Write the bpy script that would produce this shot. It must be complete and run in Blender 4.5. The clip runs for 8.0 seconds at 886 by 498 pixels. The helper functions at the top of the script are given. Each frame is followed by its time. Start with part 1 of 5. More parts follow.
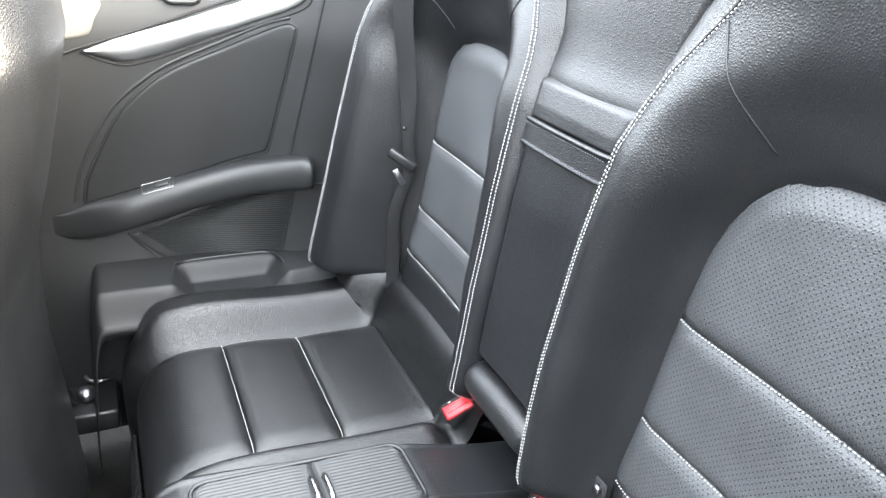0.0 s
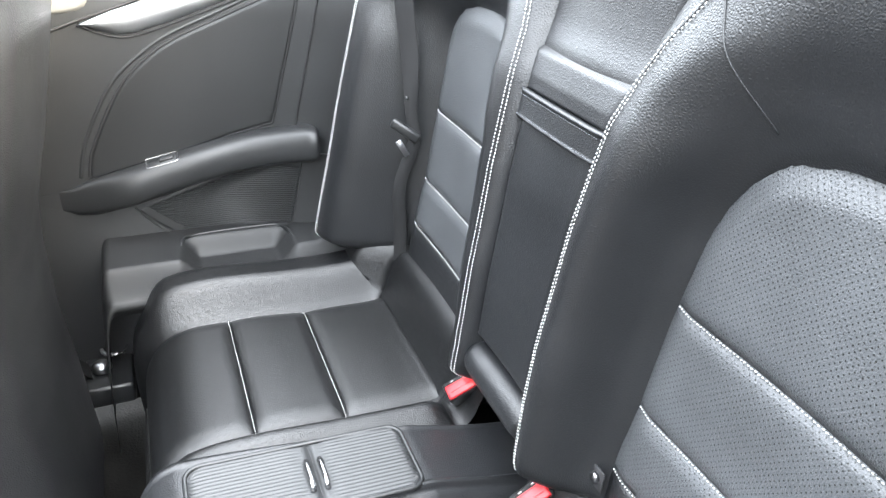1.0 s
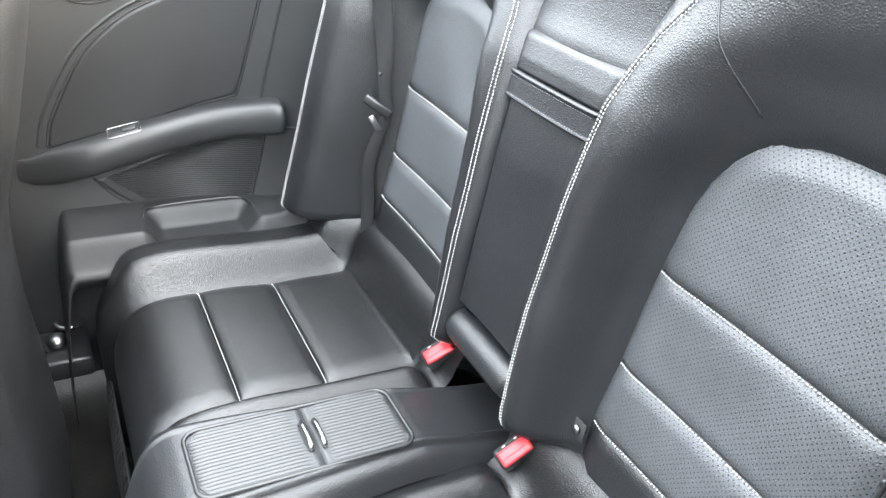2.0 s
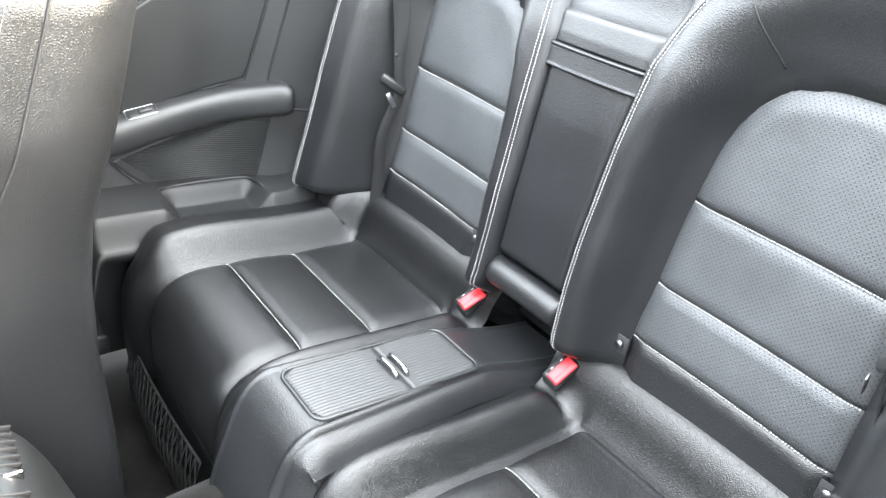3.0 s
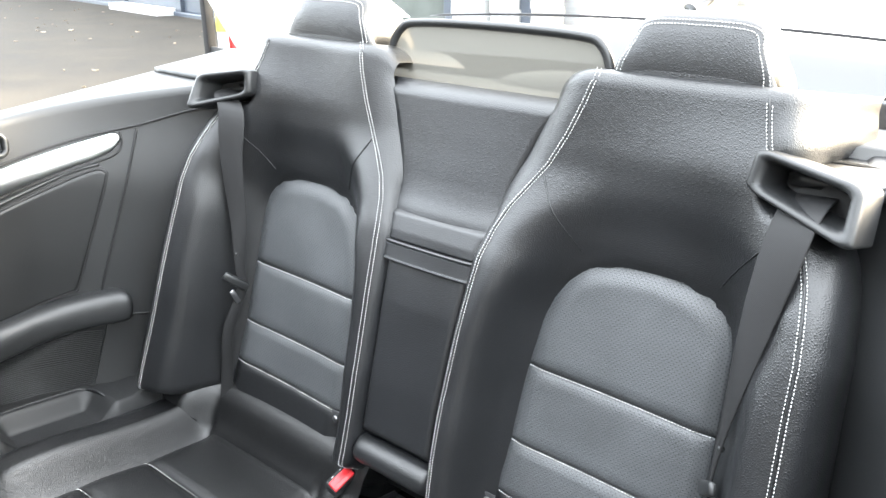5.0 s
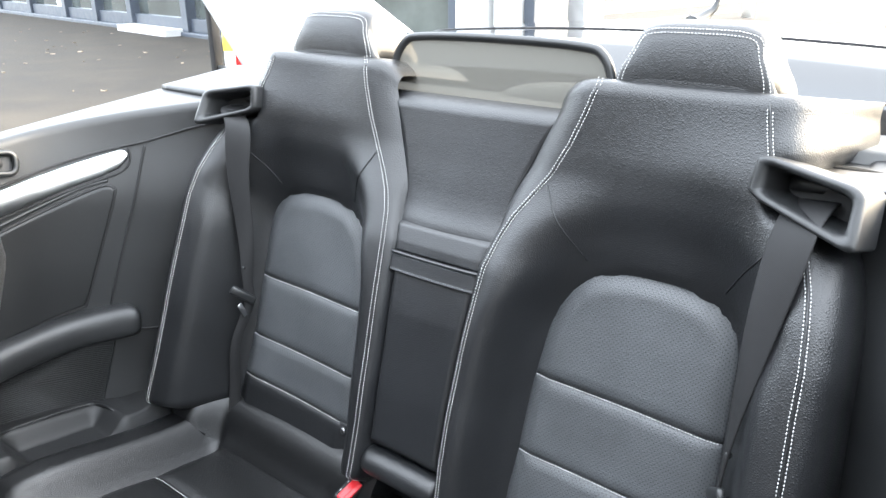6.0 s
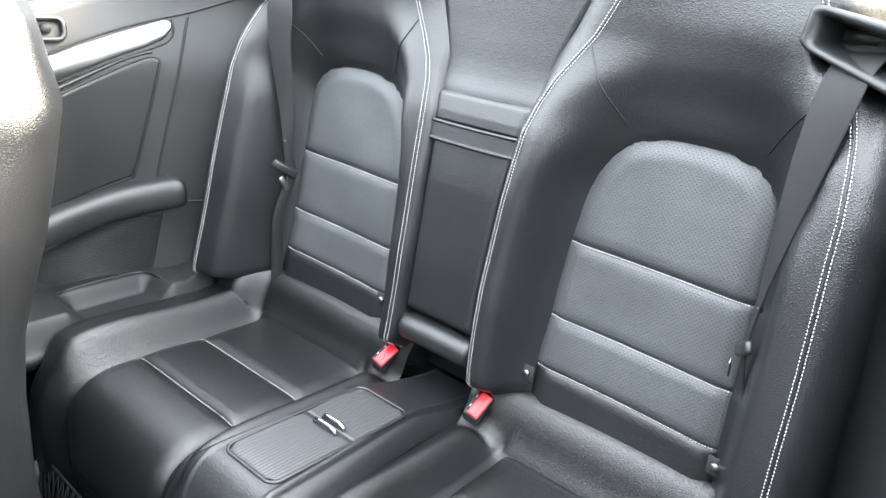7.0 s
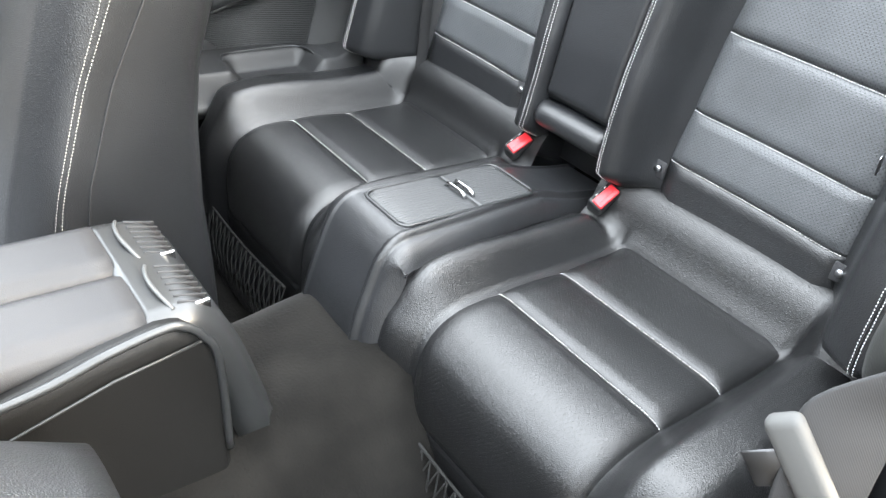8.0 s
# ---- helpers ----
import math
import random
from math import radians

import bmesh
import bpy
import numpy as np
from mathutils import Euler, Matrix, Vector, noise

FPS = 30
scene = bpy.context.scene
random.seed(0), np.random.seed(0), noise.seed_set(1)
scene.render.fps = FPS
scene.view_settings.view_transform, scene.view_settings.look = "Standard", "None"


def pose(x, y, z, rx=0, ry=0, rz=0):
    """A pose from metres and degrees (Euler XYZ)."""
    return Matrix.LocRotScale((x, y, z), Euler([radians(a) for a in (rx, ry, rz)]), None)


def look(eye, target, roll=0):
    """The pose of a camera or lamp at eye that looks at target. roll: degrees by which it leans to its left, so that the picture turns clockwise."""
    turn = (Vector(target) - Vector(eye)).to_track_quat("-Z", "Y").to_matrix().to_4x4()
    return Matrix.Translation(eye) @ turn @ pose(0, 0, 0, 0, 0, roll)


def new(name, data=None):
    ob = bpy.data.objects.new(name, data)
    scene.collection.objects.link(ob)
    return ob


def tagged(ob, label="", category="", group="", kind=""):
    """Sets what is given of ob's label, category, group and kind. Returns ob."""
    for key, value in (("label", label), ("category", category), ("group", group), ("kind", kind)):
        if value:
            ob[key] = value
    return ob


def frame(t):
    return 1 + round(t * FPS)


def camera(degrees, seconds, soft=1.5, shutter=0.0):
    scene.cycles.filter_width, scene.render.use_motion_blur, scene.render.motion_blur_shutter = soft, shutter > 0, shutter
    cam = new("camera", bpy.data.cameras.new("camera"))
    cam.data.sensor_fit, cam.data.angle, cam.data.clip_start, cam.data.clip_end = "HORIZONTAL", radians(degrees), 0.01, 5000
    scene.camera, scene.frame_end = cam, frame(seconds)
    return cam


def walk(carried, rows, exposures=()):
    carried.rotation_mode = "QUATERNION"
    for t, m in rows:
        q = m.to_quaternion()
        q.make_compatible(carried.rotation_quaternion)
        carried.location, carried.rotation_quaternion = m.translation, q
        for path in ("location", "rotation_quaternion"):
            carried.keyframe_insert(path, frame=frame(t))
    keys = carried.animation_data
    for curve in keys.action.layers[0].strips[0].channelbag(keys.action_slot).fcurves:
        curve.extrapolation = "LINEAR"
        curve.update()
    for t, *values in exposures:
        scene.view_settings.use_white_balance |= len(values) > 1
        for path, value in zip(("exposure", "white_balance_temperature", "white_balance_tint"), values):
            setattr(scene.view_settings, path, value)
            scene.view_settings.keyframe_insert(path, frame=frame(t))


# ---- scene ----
cam = camera(62.5, 8.0)
# the car's own axes lean back by this much from the level ground
TILT = Matrix.Rotation(radians(-8.0), 4, "X")
PATH = [
    (0, (0.585, -0.411, 1.015), (-1.051, 0.383, 0.181), 4.5),
    (0.5, (0.582, -0.367, 1.017), (-1.072, 0.327, 0.133), 2.8),
    (1, (0.568, -0.355, 1.027), (-1.055, 0.332, 0.082), 2.6),
    (2.3, (0.578, -0.516, 1.027), (-0.874, 0.453, 0.051), 7.7),
    (2.5, (0.587, -0.573, 1.019), (-0.832, 0.451, 0.052), 8.3),
    (3, (0.581, -0.694, 1.003), (-0.764, 0.461, 0.077), 8.7),
    (3.5, (0.586, -0.741, 1.009), (-0.681, 0.549, 0.153), 8.6),
    (4, (0.6, -0.771, 1.013), (-0.567, 0.674, 0.271), 8.4),
    (4.5, (0.598, -0.781, 1.065), (-0.54, 0.735, 0.425), 6.8),
    (5, (0.581, -0.778, 1.101), (-0.541, 0.788, 0.562), 5.8),
    (5.2, (0.576, -0.774, 1.117), (-0.544, 0.803, 0.609), 5.4),
    (6.3, (0.591, -0.786, 1.083), (-0.564, 0.767, 0.578), 5.1),
    (6.5, (0.591, -0.789, 1.073), (-0.558, 0.752, 0.518), 5.2),
    (7, (0.61, -0.812, 1.028), (-0.551, 0.652, 0.315), 5.8),
    (7.5, (0.639, -0.841, 0.981), (-0.544, 0.509, 0.099), 6.8),
    (8, (0.665, -0.861, 0.947), (-0.572, 0.253, -0.161), 8.4),
]
walk(cam, [(t, TILT @ look(eye, target, roll)) for t, eye, target, roll in PATH], [(0, 4.32, 6700, 7), (1.0, 4.46, 6700, 7), (2.5, 4.66, 6800, 6), (3.5, 4.76, 6800, 6), (4.5, 4.56, 6800, 6), (5.2, 3.88, 6800, 6), (6.3, 3.62, 6450, 7), (6.8, 4.02, 6600, 6), (7.5, 4.50, 6700, 6), (8, 4.44, 6750, 6)])

# ---- world, sun, exposure ----
SUN_EL, SUN_AZ = 23.0, 54.0          # degrees; azimuth from +x towards +y
world = bpy.data.worlds.new("sky")
scene.world = world
world.use_nodes = True
wn = world.node_tree.nodes
sky = wn.new("ShaderNodeTexSky")
sky.sky_type = "NISHITA"
sky.sun_disc = False
sky.sun_elevation = radians(SUN_EL)
sky.sun_rotation = radians(90.0 - SUN_AZ)
sky.dust_density = 5.0
wn["Background"].inputs["Strength"].default_value = 0.15
haze = wn.new("ShaderNodeMix")                # thin bright cloud over the clear sky
haze.data_type = "RGBA"
haze.inputs["Factor"].default_value = 0.50
haze.inputs[7].default_value = (8.0, 8.3, 8.8, 1)
world.node_tree.links.new(sky.outputs[0], haze.inputs[6])
world.node_tree.links.new(haze.outputs[2], wn["Background"].inputs[0])
sun_data = bpy.data.lights.new("sun", "SUN")
sun_data.energy, sun_data.angle, sun_data.color = 0.62, radians(8.0), (1.0, 0.93, 0.82)
sun = new("sun", sun_data)
sd = Vector((math.cos(radians(SUN_EL)) * math.cos(radians(SUN_AZ)), math.cos(radians(SUN_EL)) * math.sin(radians(SUN_AZ)), math.sin(radians(SUN_EL))))
sun.matrix_world = look(sd * 20, (0, 0, 0))


# ---- materials ----
def mat(name, color, rough=0.5, metal=0.0, grain=0.0, grain_scale=400.0, vary=0.15, vary_scale=6.0, kind="noise", spec=0.5, coat=0.0, sheen=0.0, rough_vary=0.08):
    m = bpy.data.materials.new(name)
    m.use_nodes = True
    nt = m.node_tree
    n, l = nt.nodes, nt.links
    b = n["Principled BSDF"]
    co = n.new("ShaderNodeTexCoord")
    big = n.new("ShaderNodeTexNoise")
    big.inputs["Scale"].default_value, big.inputs["Detail"].default_value = vary_scale, 5.0
    l.new(co.outputs["Object"], big.inputs["Vector"])
    ramp = n.new("ShaderNodeMapRange")
    ramp.inputs["From Min"].default_value, ramp.inputs["From Max"].default_value = 0.3, 0.7
    ramp.inputs["To Min"].default_value, ramp.inputs["To Max"].default_value = 1 - vary, 1 + vary
    l.new(big.outputs["Fac"], ramp.inputs["Value"])
    mul = n.new("ShaderNodeVectorMath")
    mul.operation = "SCALE"
    mul.inputs[0].default_value = color
    l.new(ramp.outputs[0], mul.inputs["Scale"])
    l.new(mul.outputs[0], b.inputs["Base Color"])
    rr = n.new("ShaderNodeMapRange")
    rr.inputs["From Min"].default_value, rr.inputs["From Max"].default_value = 0.3, 0.7
    rr.inputs["To Min"].default_value, rr.inputs["To Max"].default_value = rough - rough_vary, rough + rough_vary
    l.new(big.outputs["Fac"], rr.inputs["Value"])
    l.new(rr.outputs[0], b.inputs["Roughness"])
    b.inputs["Metallic"].default_value = metal
    b.inputs["Specular IOR Level"].default_value = spec
    b.inputs["Coat Weight"].default_value = coat
    b.inputs["Sheen Weight"].default_value = sheen
    if grain:
        if kind == "voronoi":
            t = n.new("ShaderNodeTexVoronoi")
            t.feature = "DISTANCE_TO_EDGE"
            out = t.outputs["Distance"]
        elif kind == "wave":
            t = n.new("ShaderNodeTexWave")
            t.bands_direction = "DIAGONAL"
            out = t.outputs["Fac"]
        else:
            t = n.new("ShaderNodeTexNoise")
            t.inputs["Detail"].default_value = 3.0
            out = t.outputs["Fac"]
        t.inputs["Scale"].default_value = grain_scale
        l.new(co.outputs["Object"], t.inputs["Vector"])
        bump = n.new("ShaderNodeBump")
        bump.inputs["Strength"].default_value, bump.inputs["Distance"].default_value = grain, 0.0012
        l.new(out, bump.inputs["Height"])
        l.new(bump.outputs[0], b.inputs["Normal"])
    return m


def add_perforation(m, flat, pitch=0.0066, radius=0.10, depth=0.0005):
    """Rows of punched holes, staggered: across and up the upright leather, or across and along the cushion."""
    nt = m.node_tree
    n, l = nt.nodes, nt.links
    b = n["Principled BSDF"]
    co = n.new("ShaderNodeTexCoord")
    sep = n.new("ShaderNodeSeparateXYZ")
    l.new(co.outputs["Object"], sep.inputs[0])

    def op(kind, a, v):
        q = n.new("ShaderNodeMath")
        q.operation = kind
        for i, s in enumerate((a, v)):
            if s is None:
                continue
            if isinstance(s, (int, float)):
                q.inputs[i].default_value = s
            else:
                l.new(s, q.inputs[i])
        return q.outputs[0]
    along = op("SUBTRACT", sep.outputs[1], sep.outputs[2]) if flat else sep.outputs[2]
    u = op("DIVIDE", sep.outputs[0], pitch)
    v = op("DIVIDE", along, pitch * 0.5)
    row = op("FLOOR", v, None)
    u = op("ADD", u, op("MULTIPLY", op("MODULO", op("ABSOLUTE", row, None), 2.0), 0.5))
    fu = op("SUBTRACT", op("FRACT", u, None), 0.5)
    fv = op("MULTIPLY", op("SUBTRACT", op("FRACT", v, None), 0.5), 0.5)
    d = op("SQRT", op("ADD", op("MULTIPLY", fu, fu), op("MULTIPLY", fv, fv)), None)
    hole = op("LESS_THAN", d, radius)
    base = b.inputs["Base Color"].links[0].from_socket
    mix = n.new("ShaderNodeMix")
    mix.data_type = "RGBA"
    l.new(hole, mix.inputs["Factor"])
    l.new(base, mix.inputs[6])
    mix.inputs[7].default_value = (0.003, 0.003, 0.003, 1)
    l.new(mix.outputs[2], b.inputs["Base Color"])
    old = b.inputs["Normal"].links[0].from_node
    bump = n.new("ShaderNodeBump")
    bump.invert = True
    bump.inputs["Strength"].default_value, bump.inputs["Distance"].default_value = 0.7, depth
    l.new(hole, bump.inputs["Height"])
    l.new(old.outputs[0], bump.inputs["Normal"])
    l.new(bump.outputs[0], b.inputs["Normal"])
    return m


LEATHER = mat("black_leather", (0.0122, 0.0128, 0.0140), 0.33, grain=0.5, grain_scale=400, kind="voronoi", vary=0.2, vary_scale=9, spec=0.55, rough_vary=0.02)
# upright insert leather: sky sheen is put into its pale base colour
LEATHER_PERF_SHEEN = add_perforation(mat("perforated_leather_sky_sheen", (0.064, 0.0675, 0.072), 0.4, grain=0.65, grain_scale=420, kind="voronoi", vary=0.2, vary_scale=9, spec=0.5, rough_vary=0.02), False, 0.0060, 0.115, 0.0007)
# both cushion leathers: base colour about half that of the backrest surround
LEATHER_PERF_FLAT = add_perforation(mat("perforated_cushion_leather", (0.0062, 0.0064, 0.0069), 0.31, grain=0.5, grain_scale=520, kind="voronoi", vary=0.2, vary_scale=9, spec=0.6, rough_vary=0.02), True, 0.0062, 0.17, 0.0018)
LEATHER_SHINY = mat("cushion_black_leather", (0.0062, 0.0064, 0.0069), 0.31, grain=0.6, grain_scale=430, rough_vary=0.02, kind="voronoi", vary=0.2, vary_scale=8, spec=0.58)
LEATHER_SMOOTH = mat("smooth_black_leather", (0.0115, 0.0122, 0.0137), 0.37, grain=0.4, grain_scale=430, kind="voronoi", vary=0.2, vary_scale=9, spec=0.6, rough_vary=0.02)
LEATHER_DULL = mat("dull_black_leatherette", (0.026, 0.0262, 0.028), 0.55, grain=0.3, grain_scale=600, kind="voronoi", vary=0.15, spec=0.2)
PLASTIC = mat("soft_black_plastic", (0.0150, 0.0157, 0.0166), 0.4, grain=0.35, grain_scale=900, vary=0.15, rough_vary=0.03)
PLASTIC_SMOOTH = mat("smooth_black_plastic", (0.016, 0.0168, 0.0175), 0.33, grain=0.1, grain_scale=700, vary=0.15, rough_vary=0.03)
LEDGE_PLASTIC = mat("matt_ledge_plastic", (0.012, 0.0124, 0.013), 0.55, grain=0.3, grain_scale=900, vary=0.15, spec=0.4)
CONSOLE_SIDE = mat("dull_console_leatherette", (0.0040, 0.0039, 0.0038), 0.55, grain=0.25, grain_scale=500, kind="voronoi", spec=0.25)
INSET = mat("inset_leatherette", (0.0066, 0.0070, 0.0076), 0.5, grain=0.25, grain_scale=500, kind="voronoi", spec=0.45)
RIBBED = mat("ribbed_rubber", (0.031, 0.032, 0.033), 0.5, grain=0.2, grain_scale=500)
THREAD = mat("white_thread", (0.55, 0.55, 0.54), 0.8, grain=0.2, grain_scale=1500, vary=0.12, vary_scale=90)
THREAD_GREY = mat("pale_grey_thread", (0.30, 0.29, 0.27), 0.8, grain=0.2, grain_scale=1500)
THREAD_DARK = mat("dark_thread", (0.10, 0.107, 0.118), 0.7, grain=0.2, grain_scale=1500)
WEBBING = mat("seat_belt_webbing", (0.018, 0.018, 0.0188), 0.65, grain=0.10, grain_scale=330, kind="wave", spec=0.25)
RED = mat("red_plastic", (0.62, 0.022, 0.03), 0.35, grain=0.05, vary=0.08)
CHROME = mat("brushed_chrome", (0.42, 0.42, 0.43), 0.25, metal=1.0, grain=0.05, vary=0.05)
STEEL = mat("dull_steel", (0.30, 0.30, 0.31), 0.35, metal=1.0, vary=0.1)
BLADE = mat("dark_belt_steel", (0.07, 0.07, 0.072), 0.4, metal=1.0, vary=0.1)
ALU = mat("brushed_aluminium", (0.50, 0.51, 0.52), 0.36, metal=1.0, grain=0.2, grain_scale=300, vary=0.06)
CARPET = mat("black_carpet", (0.0068, 0.0064, 0.0058), 0.95, grain=1.0, grain_scale=260, vary=0.5, vary_scale=14, sheen=0.05, spec=0.05)
NETTING = mat("black_net_cord", (0.003, 0.003, 0.003), 0.9, grain=0.4, grain_scale=900)
PAINT = mat("gloss_black_paint", (0.006, 0.006, 0.007), 0.12, vary=0.1, coat=1.0, rough_vary=0.02)
DARK_VOID = mat("unlit_cavity_plastic", (0.008, 0.008, 0.009), 0.7, grain=0.2)
MESH_FABRIC = mat("wind_mesh", (0.10, 0.10, 0.095), 0.8, grain=0.3, grain_scale=900)
ASPHALT = mat("asphalt", (0.040, 0.0345, 0.0280), 0.92, grain=1.0, grain_scale=160, vary=0.3, vary_scale=1.5, spec=0.2)
WHITE = mat("white_panel", (0.50, 0.50, 0.49), 0.5, grain=0.05, vary=0.06)
GREY_RENDER = mat("grey_cladding", (0.42, 0.43, 0.44), 0.7, grain=0.2, grain_scale=60, vary=0.1)
TYRE = mat("tyre_rubber", (0.015, 0.015, 0.015), 0.8, grain=0.3)
TAG = mat("woven_tag", (0.02, 0.02, 0.022), 0.8, grain=0.4, grain_scale=900)
GREY_PLASTIC = mat("grey_trim_plastic", (0.045, 0.046, 0.046), 0.55, grain=0.2, grain_scale=800, vary=0.1)
GUIDE_GREY = mat("soft_grey_guide_plastic", (0.030, 0.031, 0.030), 0.5, grain=0.15, grain_scale=800, vary=0.1)
PALE_PLASTIC = mat("pale_grey_plastic", (0.05, 0.05, 0.049), 0.65, grain=0.1, vary=0.1, spec=0.25)
RED_LENS = mat("red_lens", (0.45, 0.02, 0.02), 0.15, coat=0.5)
YELLOW = mat("yellow_paint", (0.75, 0.60, 0.08), 0.5, grain=0.1)

MESH_SEE = bpy.data.materials.new("see_through_mesh")
MESH_SEE.use_nodes = True
mn, ml = MESH_SEE.node_tree.nodes, MESH_SEE.node_tree.links
tr = mn.new("ShaderNodeBsdfTransparent")
tr.inputs[0].default_value = (0.66, 0.63, 0.56, 1)
mx = mn.new("ShaderNodeMixShader")
mx.inputs[0].default_value = 0.75
mb = mn["Principled BSDF"]
mb.inputs["Base Color"].default_value = (0.12, 0.115, 0.10, 1)
mb.inputs["Roughness"].default_value = 0.8
ml.new(tr.outputs[0], mx.inputs[1])
ml.new(mb.outputs[0], mx.inputs[2])
ml.new(mx.outputs[0], mn["Material Output"].inputs[0])


# ---- building helpers ----
def empty(name, at=(0, 0, 0), label="", category="", group="", kind=""):
    ob = new(name)
    ob.empty_display_size = 0.05
    ob.matrix_basis = Matrix.Translation(at)
    return tagged(ob, label, category, group, kind)


def mesh_of(name, bm, material, smooth=True):
    bmesh.ops.recalc_face_normals(bm, faces=bm.faces)
    me = bpy.data.meshes.new(name)
    bm.to_mesh(me)
    bm.free()
    me.materials.append(material)
    if smooth:
        me.shade_smooth()
    return me


def part(name, bm, material, parent, label="", smooth=True, kind=""):
    ob = new(name, mesh_of(name, bm, material, smooth))
    ob.parent = parent
    ob.matrix_parent_inverse = parent.matrix_basis.inverted()
    return tagged(ob, label, kind=kind)


def thing(name, bm, material, label, category, group="", kind="", smooth=True):
    return tagged(new(name, mesh_of(name, bm, material, smooth)), label, category, group, kind)


def sheet(bm, fn, nu, nv, flip=False):
    """A grid of points fn(u, v), u and v from 0 to 1. Returns its rows of vertices."""
    rows = [[bm.verts.new(fn(i / nu, j / nv)) for i in range(nu + 1)] for j in range(nv + 1)]
    for j in range(nv):
        for i in range(nu):
            q = (rows[j][i], rows[j][i + 1], rows[j + 1][i + 1], rows[j + 1][i])
            bm.faces.new(q[::-1] if flip else q)
    return rows


def shell(fn, nu, nv, back):
    """A closed pad: the sheet fn and its copy moved by back, joined at the rim."""
    bm = bmesh.new()
    b = Vector(back)
    a = sheet(bm, lambda u, v: Vector(fn(u, v)), nu, nv)
    c = sheet(bm, lambda u, v: Vector(fn(u, v)) + b, nu, nv, True)
    rim = lambda r: [r[0][i] for i in range(nu + 1)] + [r[j][nu] for j in range(1, nv + 1)] + [r[nv][i] for i in range(nu - 1, -1, -1)] + [r[j][0] for j in range(nv - 1, 0, -1)]
    ra, rc = rim(a), rim(c)
    for i in range(len(ra)):
        k = (i + 1) % len(ra)
        bm.faces.new((ra[i], ra[k], rc[k], rc[i]))
    return bm


def rounded_box(x0, x1, y0, y1, z0, z1, r=0.004, seg=2, bm=None):
    bm = bm or bmesh.new()
    res = bmesh.ops.create_cube(bm, size=1.0)
    vs = res["verts"]
    for v in vs:
        v.co = Vector(((x0 + x1) / 2 + v.co.x * (x1 - x0), (y0 + y1) / 2 + v.co.y * (y1 - y0), (z0 + z1) / 2 + v.co.z * (z1 - z0)))
    if r > 0:
        es = list({e for v in vs for e in v.link_edges})
        bmesh.ops.bevel(bm, geom=es, offset=r, segments=seg, profile=0.5, affect="EDGES")
    return bm


def tube(bm, pts, r, sides=6, closed=False):
    pts = [Vector(p) for p in pts]
    rings = []
    n = len(pts)
    for i, p in enumerate(pts):
        a = pts[(i - 1) % n] if closed or i else pts[0]
        b = pts[(i + 1) % n] if closed or i < n - 1 else pts[-1]
        d = (b - a).normalized() if (b - a).length > 1e-9 else Vector((0, 0, 1))
        s = d.cross(Vector((0.13, 0.31, 0.94))).normalized()
        t = d.cross(s)
        rr = r[i] if isinstance(r, (list, tuple)) else r
        rings.append([bm.verts.new(p + rr * (math.cos(2 * math.pi * k / sides) * s + math.sin(2 * math.pi * k / sides) * t)) for k in range(sides)])
    for i in range(n if closed else n - 1):
        q, w = rings[i], rings[(i + 1) % n]
        for k in range(sides):
            bm.faces.new((q[k], q[(k + 1) % sides], w[(k + 1) % sides], w[k]))
    if not closed:
        bm.faces.new(rings[0][::-1])
        bm.faces.new(rings[-1])
    return bm


def resample(pts, step):
    pts = [Vector(p) for p in pts]
    out, left = [pts[0].copy()], step
    for a, b in zip(pts, pts[1:]):
        d = (b - a).length
        s = left
        while s <= d:
            out.append(a.lerp(b, s / d))
            s += step
        left = s - d
    return out


def smooth_path(pts, n=8):
    """Catmull-Rom through the points."""
    pts = [Vector(p) for p in pts]
    out = []
    for i in range(len(pts) - 1):
        p0, p1, p2, p3 = pts[max(i - 1, 0)], pts[i], pts[i + 1], pts[min(i + 2, len(pts) - 1)]
        for k in range(n):
            t = k / n
            out.append(0.5 * (2 * p1 + (p2 - p0) * t + (2 * p0 - 5 * p1 + 4 * p2 - p3) * t * t + (3 * p1 - p0 - 3 * p2 + p3) * t ** 3))
    out.append(pts[-1])
    return out


def stitches(bm, pts, pitch=0.0050, length=0.0044, r=0.0006):
    """A row of sewn stitches along a path, each a short thread that dips at its ends."""
    p = resample(pts, pitch)
    for a, b in zip(p, p[1:]):
        d = b - a
        if d.length < 1e-6:
            continue
        d.normalize()
        m = a.lerp(b, 0.5) + Vector((random.uniform(-1, 1), random.uniform(-1, 1), random.uniform(-1, 1))) * 0.00015
        s = d.cross(Vector((0.2, 0.9, 0.35))).normalized()
        t = d.cross(s)
        h = length / 2
        e0, e1 = bm.verts.new(m - d * h), bm.verts.new(m + d * h)
        ring = [bm.verts.new(m + r * (math.cos(k * math.pi / 2) * s + math.sin(k * math.pi / 2) * t)) for k in range(4)]
        for k in range(4):
            bm.faces.new((e0, ring[(k + 1) % 4], ring[k]))
            bm.faces.new((e1, ring[k], ring[(k + 1) % 4]))
    return bm


def ss(a, b, x):
    t = min(1.0, max(0.0, (x - a) / (b - a)))
    return t * t * (3 - 2 * t)


def table(v, rows):
    return float(np.interp(v, [r[0] for r in rows], [r[1] for r in rows]))


